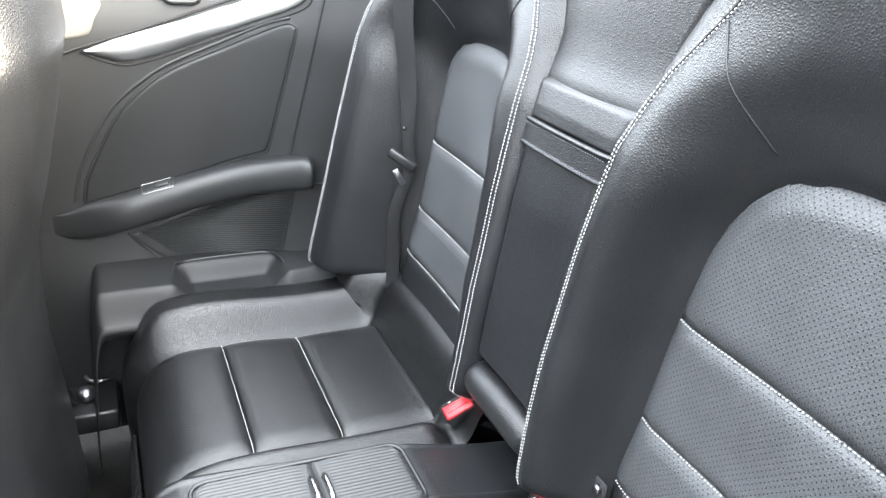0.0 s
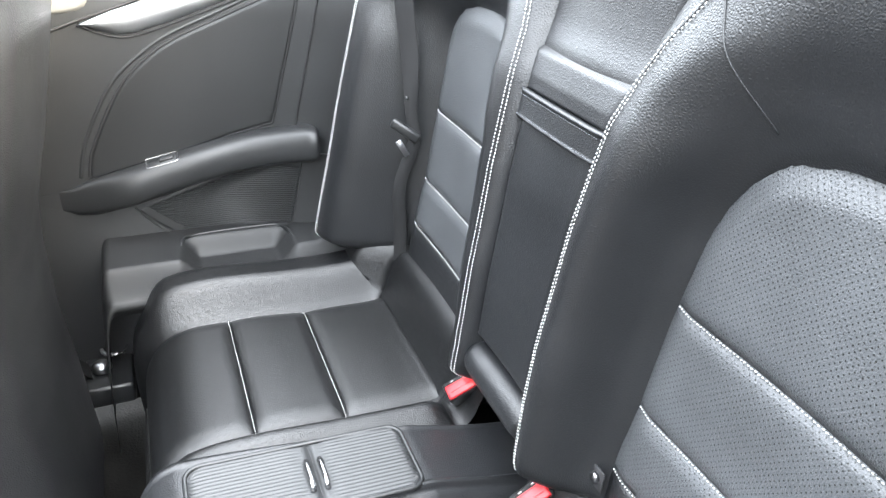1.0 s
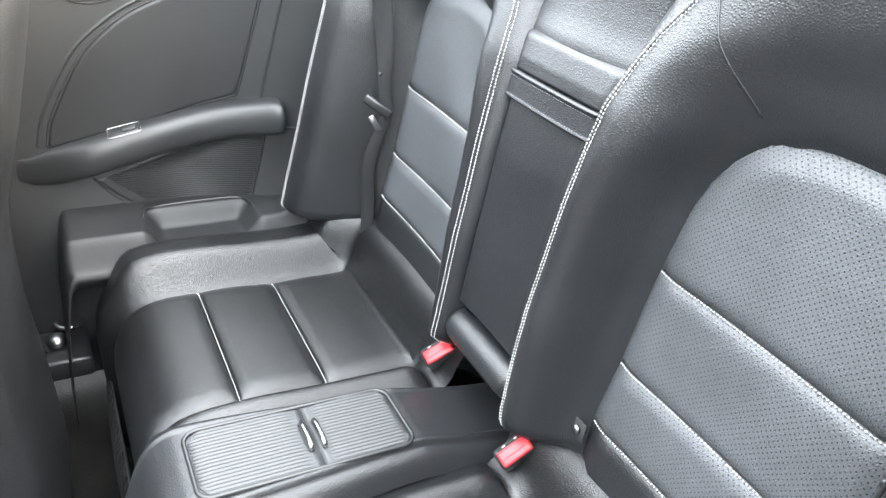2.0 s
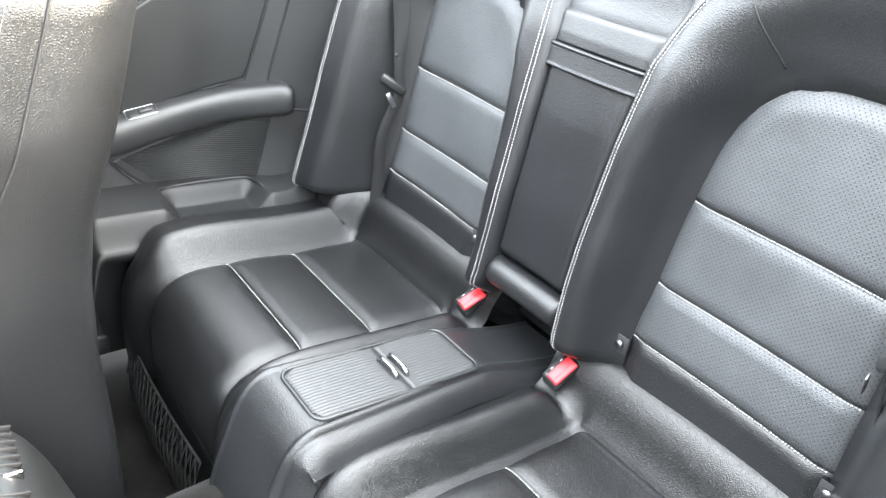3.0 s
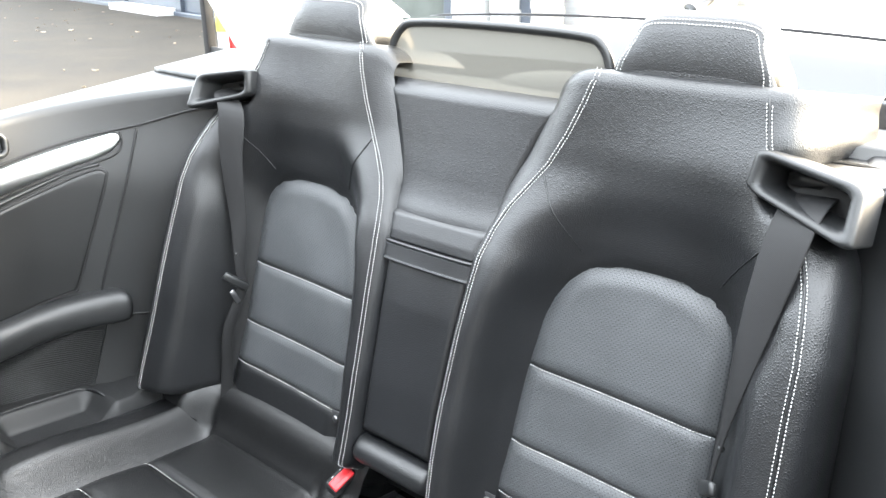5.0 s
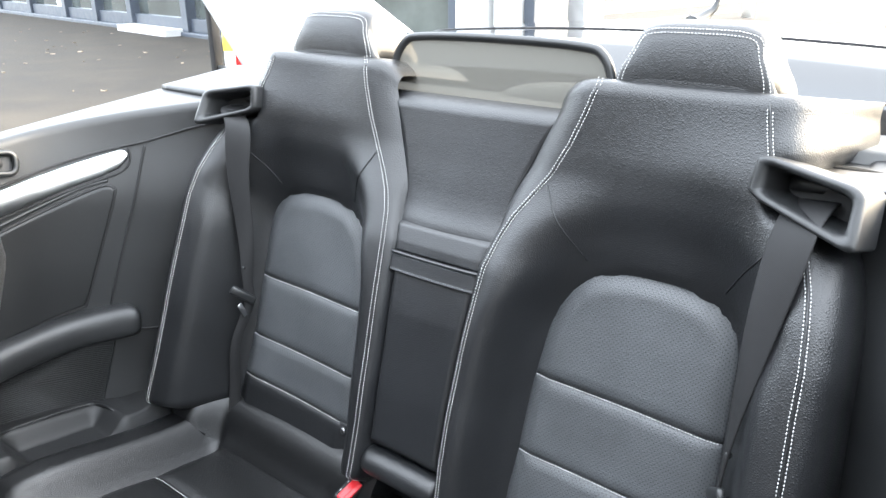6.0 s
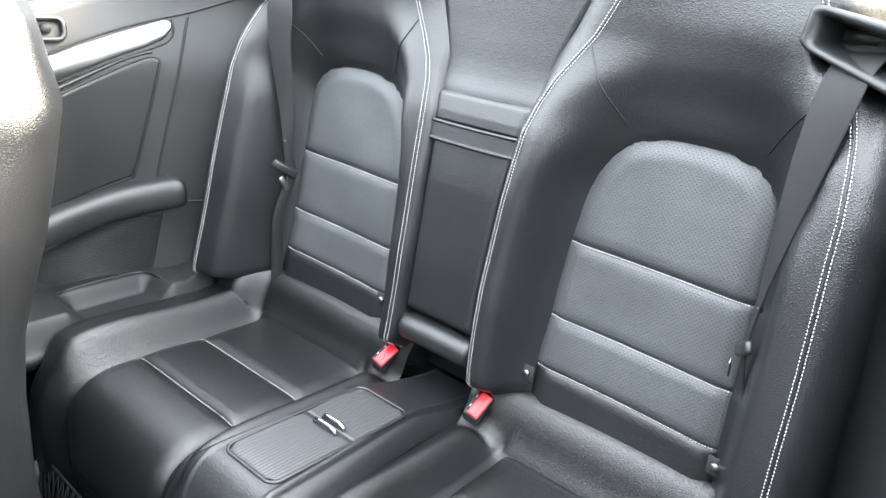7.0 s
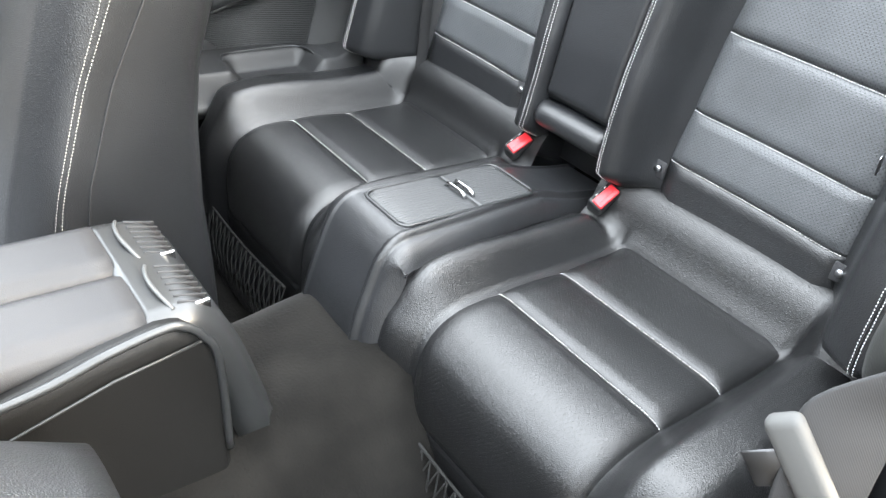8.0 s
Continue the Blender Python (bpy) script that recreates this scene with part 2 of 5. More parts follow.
def seg_dist(px, pz, poly):
    """Distance to a closed outline, minus inside."""
    best, inside = 1e9, False
    n = len(poly)
    for i in range(n):
        (x0, z0), (x1, z1) = poly[i], poly[(i + 1) % n]
        dx, dz = x1 - x0, z1 - z0
        q = dx * dx + dz * dz
        t = max(0.0, min(1.0, ((px - x0) * dx + (pz - z0) * dz) / q)) if q else 0.0
        best = min(best, math.hypot(px - x0 - t * dx, pz - z0 - t * dz))
        if (z0 > pz) != (z1 > pz) and px < x0 + (pz - z0) / (z1 - z0) * dx:
            inside = not inside
    return -best if inside else best


# ---- rear backrests ----
INNER_X = [(0.36, 0.089), (0.44, 0.083), (0.5, 0.077), (0.56, 0.0745), (0.62, 0.0745), (0.68, 0.076), (0.74, 0.078), (0.8, 0.0815), (0.84, 0.0845), (0.88, 0.094), (0.91, 0.106), (0.94, 0.125), (0.97, 0.1445), (1.01, 0.1635), (1.05, 0.178), (1.09, 0.1885)]
INNER_Y = [(0.36, -0.066), (0.44, -0.06), (0.5, -0.056), (0.56, -0.051), (0.62, -0.045), (0.68, -0.036), (0.74, -0.0275), (0.8, -0.016), (0.84, -0.0075), (0.88, 0.0075), (0.91, 0.017), (0.94, 0.026), (0.97, 0.033), (1.01, 0.036), (1.05, 0.038), (1.09, 0.0415)]
OUTER_X = [(0.36, 0.53), (0.44, 0.521), (0.5, 0.512), (0.56, 0.5065), (0.62, 0.5035), (0.68, 0.501), (0.74, 0.497), (0.8, 0.4925), (0.84, 0.4905), (0.88, 0.4845), (0.91, 0.4775), (0.94, 0.466), (0.97, 0.4505), (1.01, 0.4145), (1.05, 0.4015), (1.09, 0.392)]
OUTER_Y = [(0.36, -0.14), (0.44, -0.132), (0.5, -0.125), (0.56, -0.114), (0.62, -0.1025), (0.68, -0.092), (0.74, -0.0805), (0.8, -0.0685), (0.84, -0.06), (0.88, -0.047), (0.91, -0.0315), (0.94, -0.016), (0.97, -0.0015), (1.01, 0.0135), (1.05, 0.028), (1.09, 0.0375)]
ARCH = [(0.156, 0.42), (0.148, 0.515), (0.150, 0.588), (0.155, 0.700), (0.165, 0.775), (0.186, 0.822), (0.222, 0.851), (0.287, 0.862), (0.353, 0.855), (0.389, 0.834), (0.406, 0.800), (0.411, 0.720), (0.416, 0.600), (0.421, 0.515), (0.430, 0.42)]
ARCH_FINE = [(p.x, p.y) for p in smooth_path([Vector((x, z, 0)) for x, z in ARCH], 5)]
RET_X = [(0.40, 0.010), (0.80, 0.012), (0.85, 0.014), (0.89, 0.018), (0.93, 0.034), (0.96, 0.044), (1.00, 0.046), (1.10, 0.046)]
RET_Y = [(0.40, 0.050), (0.80, 0.030), (0.85, 0.024), (0.89, 0.034), (0.93, 0.026), (1.10, 0.016)]
HOLLOW = [(0.78, 0.0), (0.84, 0.020), (0.90, 0.029), (0.95, 0.020), (1.00, 0.014), (1.07, 0.010)]
ROWS_Z = (0.515, 0.590, 0.699)


def insert_y(z):
    return table(z, [(0.40, -0.012), (0.515, 0.004), (0.590, 0.018), (0.700, 0.033), (0.80, 0.046), (0.86, 0.053)])


def cover_y(x, z):
    """Front of the surround at the right-hand seat."""
    xi, xo, yi, yo = table(z, INNER_X), table(z, OUTER_X), table(z, INNER_Y), table(z, OUTER_Y)
    a = (x - xi) / (xo - xi)
    top = ss(0.90, 1.0, z)
    base = yi + (yo - yi) * (ss(0.66, 1.0, a) * (1 - top) + min(1, max(0, a)) * top)
    base += table(z, HOLLOW) * math.sin(math.pi * min(1, max(0, a))) ** 1.5
    base -= 0.014 * math.sin(math.pi * min(1.0, max(0.0, a / 0.30))) * (1 - ss(0.88, 0.98, z))
    d = seg_dist(x, z, ARCH_FINE)
    w = 0.062 + 0.03 * ss(0.8, 0.9, z) - 0.014 * ss(0.38, 0.42, x) * ss(0.86, 0.78, z)
    f = 1 - ss(-0.004, w, d)
    inside = insert_y(z) + 0.004 + 0.016 * ss(0.0, -0.012, d)
    behind = 0.042 * ss(0.402, 0.420, x) * ss(0.966, 0.984, z) * ss(1.030, 1.016, z)    # behind the belt outlet
    return base + behind + (inside - base) * f + 0.06 * ss(0.478, 0.435, z) * ss(0.18, 0.12, x) + 0.10 * ss(0.468, 0.418, z) * ss(0.37, 0.42, x) + 0.05 * ss(0.412, 0.388, z)


REAR = {s: empty("rear_seat_unit", (s * 0.28, -0.05, 0.06), "black leather rear seat with white seams and perforated inserts", "car seat", "rear seats") for s in (1, -1)}


def seat_back(s):
    th = REAR[s]
    X = lambda x, y, z: Vector((s * x, y, z))
    nz, nx = 74, 64

    def fn(u, v):
        # v: bottom to top, then over the top and back; u: inner return, front, outer return
        if v < 0.84:
            z, over = 0.36 + (1.072 - 0.36) * v / 0.84, 0.0
        else:
            z, over = 1.072, (v - 0.84) / 0.16
        if u < 0.08:
            k = 1 - u / 0.08
            x = table(z, INNER_X) - table(z, RET_X) * (math.sin(k * math.pi / 2) if z < 0.85 else 0.35 * math.sin(k * math.pi / 2) + 0.65 * k)
            y = cover_y(table(z, INNER_X), z) + table(z, RET_Y) * k ** 1.6
        elif u > 0.86:
            k = (u - 0.86) / 0.14
            x = table(z, OUTER_X) + 0.036 * math.sin(min(1, k * 1.25) * math.pi / 2) * (1 - 0.45 * ss(0.93, 1.0, z))
            y = cover_y(table(z, OUTER_X), z) + 0.012 * k + (0.10 + 0.10 * ss(0.93, 1.02, z)) * k ** 2.2
            x += 0.05 * k * ss(0.98, 1.05, z)
        else:
            a = (u - 0.08) / 0.78
            x = table(z, INNER_X) * (1 - a) + table(z, OUTER_X) * a
            y = cover_y(x, z)
        if over:
            th_ = min(1.0, over / 0.55) * math.pi / 2
            z = 1.072 + 0.019 * math.sin(th_)
            y = y + 0.019 * (1 - math.cos(th_)) + 0.16 * max(0.0, over - 0.45) / 0.55 * (1 if u <= 0.86 else 1 - 0.6 * (u - 0.86) / 0.14)
            z -= 0.01 * max(0.0, over - 0.55)
        if u < 0.08:
            z -= 0.022 * (1 - u / 0.08) ** 2 * ss(1.0, 1.075, z)
        return X(x, y, z)
    bm = bmesh.new()
    sheet(bm, fn, nx, nz, s < 0)
    part("backrest", bm, LEATHER, th, "black grained leather surround with padded side bolsters")

    # padded insert, sewn in four fields
    def edges(z):
        xs = []
        n = len(ARCH_FINE)
        for i in range(n - 1):
            (x0, z0), (x1, z1) = ARCH_FINE[i], ARCH_FINE[i + 1]
            if (z0 - z) * (z1 - z) <= 0 and z0 != z1:
                xs.append(x0 + (z - z0) / (z1 - z0) * (x1 - x0))
        return (min(xs), max(xs)) if xs else (0.27, 0.29)
    spans = [(0.43, ROWS_Z[0]), (ROWS_Z[0], ROWS_Z[1]), (ROWS_Z[1], ROWS_Z[2]), (ROWS_Z[2], 0.8615)]
    for k, (z0, z1) in enumerate(spans):
        top = k == 3

        def pad(u, v, z0=z0, z1=z1, top=top):
            vv = 1 - (1 - v) ** 1.8 if top else v
            z = z0 + (z1 - z0) * vv
            l, r = edges(z)
            l, r = l + 0.0015, r - 0.0015
            x = l + (r - l) * u
            e = max(0.0, -seg_dist(x, z, ARCH_FINE)) if z > 0.47 else min(u, 1 - u) * (r - l)
            puff = 0.010 * ss(-0.002, 0.026, e)
            vz = ss(0, 0.011, z - z0) * (1.0 if top else ss(0, 0.011, z1 - z))
            sag = 0.004 * math.sin(math.pi * u)
            dz = -0.006 * (u if s > 0 else 1 - u) * (1 - vv if top else 1)
            return X(x, insert_y(z) + 0.008 - puff * (0.5 + 0.5 * vz) + sag, z + dz)
        # the upper three fields take the leather with sheen in its colour
        part("insert_panel", shell(pad, 36, 14 if not top else 26, (0, 0.010, 0)), LEATHER_PERF_SHEEN if k > 0 else LEATHER, th, "perforated black leather field" if k else "")
    # white seams across the insert
    for z in ROWS_Z:
        bm = bmesh.new()
        l, r = edges(z)
        line = []
        for i in range(41):
            x = l + 0.004 + (r - l - 0.008) * i / 40
            puff = 0.010 * ss(-0.002, 0.026, max(0.0, -seg_dist(x, z, ARCH_FINE)))
            line.append(X(x, insert_y(z) + 0.008 - puff * 0.5 + 0.004 * math.sin(math.pi * i / 40) - 0.0016, z - 0.0005 - 0.006 * (i / 40 if s > 0 else 1 - i / 40)))
        stitches(bm, line, 0.0038, 0.0035, 0.0009)
        part("seam", bm, THREAD, th, "row of white stitching", kind="stuff")
    # twin seams along the inner and outer edges
    for rows, du in ((INNER_X, 1), (OUTER_X, -1)):
        for off in (0.0015, 0.0070):
            bm = bmesh.new()
            line = []
            for i in range(90):
                z = (0.43 if du > 0 else 0.41) + ((1.086 if du > 0 else 1.086) - 0.42) * i / 89
                x = table(z, rows) + du * off
                line.append(X(x, cover_y(x, min(z, 1.076)) - 0.0012 + (0.004 if z > 1.08 else 0), z))
            stitches(bm, line, 0.0040, 0.0037, 0.00072)
            part("seam", bm, THREAD, th, "row of white stitching", kind="stuff")
        bm = bmesh.new()
        line = []
        for i in range(80):
            z = 0.42 + (1.08 - 0.42) * i / 79
            x = table(z, rows) + du * 0.0043
            line.append(X(x, cover_y(x, min(z, 1.076)) - 0.0002, z))
        tube(bm, line, 0.0011, 5)
        part("piping", bm, LEATHER, th)
    # sewn tucks from the arch to the edges
    for pts in (((0.146, 0.956), (0.175, 0.908), (0.205, 0.866)), ((0.425, 0.935), (0.398, 0.900), (0.378, 0.868))):
        bm = bmesh.new()
        line = [X(p.x, cover_y(p.x, p.y) - 0.0005, p.y) for p in smooth_path([Vector((x, z, 0)) for x, z in pts], 8)]
        tube(bm, line, 0.0008, 5)
        part("tuck_seam", bm, LEATHER, th)
    # child-seat anchor tags
    for x, z in ((0.144, 0.498), (0.424, 0.493)) if s > 0 else ((0.156, 0.500),):
        y = cover_y(x, z) - (0.0 if s > 0 else 0.010)
        tag = part("anchor_tag", rounded_box(s * x - 0.011, s * x + 0.011, y - 0.004, y - 0.0015, z - 0.013, z + 0.013, 0.001, 1), TAG, th, "small black anchor tag")
        bm = bmesh.new()
        bmesh.ops.create_cone(bm, cap_ends=True, segments=16, radius1=0.0060, radius2=0.0050, depth=0.004, matrix=pose(s * x, y - 0.006, z + 0.001, 90))
        part("button", bm, STEEL, tag, "round steel button")
    return th


seat_back(1)
seat_back(-1)


def head_restraint(s):
    th = empty("rear_headrest", (s * 0.305, 0.09, 1.075), "black leather headrest with white stitched border", "headrest", "rear headrests")

    def fn(u, v):
        # v: round the section from the front foot over the top to the back foot; u: across
        w = 2 * u - 1
        edge = (1 - abs(w) ** 4.5) ** (1 / 4.5)
        prof = smooth_path([(0.064, 1.070, 0), (0.062, 1.112, 0), (0.068, 1.146, 0), (0.082, 1.162, 0), (0.115, 1.166, 0), (0.155, 1.156, 0), (0.180, 1.120, 0), (0.188, 1.075, 0)], 6)
        k = v * (len(prof) - 1)
        i = min(int(k), len(prof) - 2)
        p = prof[i].lerp(prof[i + 1], k - i)
        cy, cz = 0.12, 1.07
        half = 0.099 - 0.019 * ss(1.09, 1.15, p.y)
        return Vector((s * (0.292 + half * w), cy + (p.x - cy) * (0.55 + 0.45 * edge), cz + (p.y - cz) * (0.35 + 0.65 * edge)))
    part("cushion", shell(fn, 30, 40, (0, 0.0, -0.02)), LEATHER, th)
    for off in (0.0, 0.006):
        bm = bmesh.new()
        u0, v1 = 0.055 + off * 5.5, 0.335 - off * 6
        uv = [(u0, v1 * 0.85 * i / 14) for i in range(15)] + [(u0 + 0.05 * (1 - math.cos(a)), v1 * (0.85 + 0.15 * math.sin(a))) for a in (0.4, 0.8, 1.2, 1.57)]
        uv += [(u0 + 0.05 + (0.9 - 2 * u0) * i / 30, v1) for i in range(1, 30)]
        uv += [(1 - q, w) for q, w in uv[18::-1]]
        pts = []
        for q, w in uv:
            p = fn(q, w)
            pts.append(p + Vector((s * 0.0005 * (1 if q > 0.5 else -1), -0.0012, 0.0006)))
        stitches(bm, pts, 0.0040, 0.0037, 0.00072)
        part("seam", bm, THREAD, th, "row of white stitching", kind="stuff")
    return th


head_restraint(1)
head_restraint(-1)

# ---- centre armrest between the backrests ----
arm = empty("centre_armrest_unit", (0, 0.02, 0.47), "folded-up black leather centre armrest with sewn pull flap", "armrest")


def arm_y(z):
    """Front of the folded armrest, a little behind the seams beside it."""
    return table(z, INNER_Y) + 0.012


def arm_pad(u, v):
    z = 0.528 + 0.290 * v
    h = table(z, INNER_X) - 0.0035
    x = h * (2 * u - 1)
    e = min(min(u, 1 - u) * 2 * h, 0.7 * (z - 0.528) + 0.001)
    return (x, arm_y(z) + 0.014 - 0.016 * ss(0, 0.014, e) + 0.002 * math.cos(math.pi * (2 * u - 1) / 2), z)


part("pad", shell(arm_pad, 40, 60, (0, 0.03, 0)), LEATHER_SMOOTH, arm)


def flap(u, v):
    z = 0.798 + 0.0285 * v
    h = table(z, INNER_X) - 0.0055
    lip = 0.0022 * math.exp(-((v - 0.93) / 0.07) ** 2) + 0.0012 * math.exp(-((v - 0.04) / 0.05) ** 2)
    return (h * (2 * u - 1), arm_y(z) - 0.0055 - lip + 0.002 * abs(2 * u - 1) ** 8, z - 0.0008 * math.sin(math.pi * u))


part("pull_flap", shell(flap, 30, 24, (0, 0.006, 0)), LEATHER_SMOOTH, arm, "sewn leather pull flap")


def flap_top(u, v):
    z = 0.827 + 0.044 * v
    h = table(z, INNER_X) - 0.0045
    e = min(u, 1 - u) * 2 * h
    return (h * (2 * u - 1), arm_y(z) - 0.002 + 0.004 * ss(0.010, 0.0, e) + 0.012 * ss(0.72, 1.0, v) ** 2, z)


part("flap_hinge", shell(flap_top, 40, 20, (0, 0.012, 0)), LEATHER_SMOOTH, arm)
for z, o in ((0.8205, 0.0068), (0.8010, 0.0068)):
    bm = bmesh.new()
    h = table(z, INNER_X) - 0.010
    stitches(bm, [(-h + 2 * h * i / 30, arm_y(z) - o, z) for i in range(31)], 0.0040, 0.0030, 0.0006)
    part("seam", bm, THREAD_DARK, arm, kind="stuff")


def low_roll(u, v):
    a = v * math.pi
    w = 2 * u - 1
    end = (1 - abs(w) ** 10) ** 0.3
    return (0.073 * w, -0.030 - 0.026 * math.sin(a) * end, 0.504 - 0.022 * math.cos(a) * (0.7 + 0.3 * end))


part("lower_roll", shell(low_roll, 24, 20, (0, 0.03, 0)), LEATHER, arm, "rounded leather roll under the armrest")

# upper centre panel
mid = empty("centre_backrest_panel", (0, 0.06, 0.87), "smooth black leather panel between the rear backrests", "seat panel")


def mid_pad(u, v):
    z = 0.835 + 0.213 * v
    h = table(z, [(0.835, 0.088), (0.868, 0.092), (0.90, 0.090), (0.93, 0.095), (0.964, 0.106), (1.00, 0.121), (1.05, 0.152)])
    x = h * (2 * u - 1)
    top = ss(0.93, 1.0, v)
    return (x, table(z, [(0.835, 0.016), (0.868, 0.020), (0.89, 0.030), (0.912, 0.036), (0.964, 0.045), (1.00, 0.050), (1.05, 0.056)]) - 0.005 * math.sin(math.pi * u) + 0.02 * top, z)


part("pad", shell(mid_pad, 24, 26, (0, 0.05, -0.004)), LEATHER_SMOOTH, mid)
bm = rounded_box(-0.10, 0.10, 0.045, 0.09, 0.40, 0.90, 0.004)
part("backing", bm, LEATHER, mid)

# ---- rear cushions ----
# section of the cushion from the backrest to the front foot: (y, z), plus length along it
SEC = smooth_path([(0.030, 0.466, 0), (-0.002, 0.464, 0), (-0.022, 0.442, 0), (-0.040, 0.398, 0), (-0.066, 0.380, 0), (-0.185, 0.382, 0), (-0.29, 0.388, 0), (-0.355, 0.384, 0), (-0.395, 0.362, 0), (-0.414, 0.322, 0), (-0.418, 0.26, 0), (-0.412, 0.16, 0), (-0.405, 0.06, 0)], 8)
SEC_L = [0.0]
for q0, q1 in zip(SEC, SEC[1:]):
    SEC_L.append(SEC_L[-1] + (q1 - q0).length)


def sec_at(l):
    y = float(np.interp(l, SEC_L, [p.x for p in SEC]))
    z = float(np.interp(l, SEC_L, [p.y for p in SEC]))
    e = 0.004
    y1, z1 = float(np.interp(l + e, SEC_L, [p.x for p in SEC])), float(np.interp(l + e, SEC_L, [p.y for p in SEC]))
    y0, z0 = float(np.interp(l - e, SEC_L, [p.x for p in SEC])), float(np.interp(l - e, SEC_L, [p.y for p in SEC]))
    n = Vector((0, -(z1 - z0), (y1 - y0)))
    n = -n if n.z < 0 or (abs(n.z) < 0.3 and n.y > 0) else n
    return Vector((0, y, z)), n.normalized()


def len_at_y(yy):
    return float(np.interp(-yy, [-p.x for p in SEC[:72]], SEC_L[:72]))


L_BACK, L_R2, L_R1 = len_at_y(-0.045), len_at_y(-0.176), len_at_y(-0.292)
L_END = SEC_L[-1]
L_LOW = len_at_y(-0.412) + 0.10
INS_X0, INS_X1 = 0.145, 0.424


def cushion_point(x, l, proud=0.0):
    p, n = sec_at(l)
    front = ss(len_at_y(-0.36), len_at_y(-0.40), l)
    inner = (1 - ss(0.100, INS_X0, x)) * 0.040 * ss(L_BACK - 0.030, L_BACK + 0.045, l)
    inner *= 1 - 0.45 * ss(0.10, 0.065, x)
    outer = ss(INS_X1, 0.468, x) * (0.046 + 0.006 * (1 - ss(L_BACK, L_BACK + 0.12, l))) * ss(L_BACK - 0.13, L_BACK - 0.03, l)
    outer *= 1 - 0.35 * ss(0.50, 0.545, x)
    groove = 0.006 * (math.exp(-((x - INS_X0) / 0.006) ** 2) + math.exp(-((x - INS_X1) / 0.006) ** 2))
    groove *= ss(L_BACK - 0.03, L_BACK, l)
    lift = (inner + outer) * (1 - 0.55 * front) - groove + proud
    q = p + n * lift
    side = ss(0.50, 0.56, x)
    return Vector((x, q.y + 0.05 * side * front, q.z - 0.03 * side * side))


def seat_cushion(s):
    th = REAR[s]

    def fn(u, v):
        x = 0.066 + (0.566 - 0.066) * u
        l = L_END * v
        inside = INS_X0 + 0.005 < x < INS_X1 - 0.005 and L_BACK + 0.008 < l < L_LOW
        p = cushion_point(x, l, -0.008 if inside else 0.0)
        return Vector((s * p.x, p.y, p.z))
    bm = bmesh.new()
    sheet(bm, fn, 84, 84, s > 0)
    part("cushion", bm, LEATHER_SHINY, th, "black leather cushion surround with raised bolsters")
    spans = ((L_BACK, L_R2), (L_R2, L_R1), (L_R1, L_LOW))
    for k, (l0, l1) in enumerate(spans):
        def pad(u, v, l0=l0, l1=l1):
            l = l0 + (l1 - l0) * v
            x = INS_X0 + 0.001 + (INS_X1 - INS_X0 - 0.002) * u
            e = min(u, 1 - u) * 0.28
            puff = 0.009 * (0.45 + 0.55 * ss(0, 0.014, l - l0) * ss(0, 0.014, l1 - l)) * ss(-0.005, 0.03, e) - 0.006
            puff += 0.003 * math.sin(math.pi * v)
            p = cushion_point(x, l, puff)
            return (s * p.x, p.y, p.z)
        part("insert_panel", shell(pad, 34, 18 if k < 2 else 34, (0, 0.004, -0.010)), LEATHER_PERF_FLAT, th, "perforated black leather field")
    for l in (L_R2, L_R1):
        bm = bmesh.new()
        line = [cushion_point(INS_X0 + 0.004 + (INS_X1 - INS_X0 - 0.008) * i / 40, l, 0.009 * 0.45 * ss(-0.005, 0.03, min(i, 40 - i) / 40 * 0.28) - 0.0038) for i in range(41)]
        stitches(bm, [Vector((s * p.x, p.y, p.z)) for p in line], 0.0038, 0.0035, 0.0007)
        part("seam", bm, THREAD, th, "row of white stitching", kind="stuff")
    return th


seat_cushion(-1)
seat_cushion(1)

# ---- centre console between the cushions ----
tun = empty("rear_centre_console", (0, -0.25, 0.10), "black leather-trimmed rear console with ribbed double lid", "console")


def console_skin(u, v):
    prof = smooth_path([(0.03, 0.405, 0), (-0.02, 0.412, 0), (-0.075, 0.424, 0), (-0.12, 0.437, 0), (-0.15, 0.442, 0), (-0.26, 0.446, 0), (-0.36, 0.449, 0), (-0.395, 0.446, 0), (-0.418, 0.425, 0), (-0.435, 0.38, 0), (-0.452, 0.32, 0), (-0.462, 0.25, 0), (-0.464, 0.10, 0)], 6)
    k = v * (len(prof) - 1)
    i = min(int(k), len(prof) - 2)
    p = prof[i].lerp(prof[i + 1], k - i)
    w = 2 * u - 1
    half = 0.070 + 0.022 * ss(-0.10, -0.40, p.x) + 0.008 * ss(0.40, 0.2, p.y)
    aw = abs(w)
    drop = 0.20 * ss(0.66, 0.72, aw) + (0.0 if aw < 0.72 else 0.8 * ((aw - 0.72) / 0.28) ** 2)
    front = ss(-0.40, -0.43, p.x)
    ridge = 0.0025 * math.exp(-((aw - 0.63) / 0.035) ** 2)
    return Vector((half * w, p.x + drop * 0.030 * front - ridge * front, p.y - drop * 0.034 * (1 - front) + ridge * (1 - front)))


bm = bmesh.new()
sheet(bm, console_skin, 90, 90)
for uu in (0.0, 1.0):
    d_ = Vector((0.010 if uu == 0 else -0.010, 0.030, -0.040))
    sheet(bm, lambda u, v, uu=uu, d_=d_: console_skin(uu, v) + d_ * u, 3, 80)
part("trim", bm, LEATHER, tun, "stitched black leather console trim")


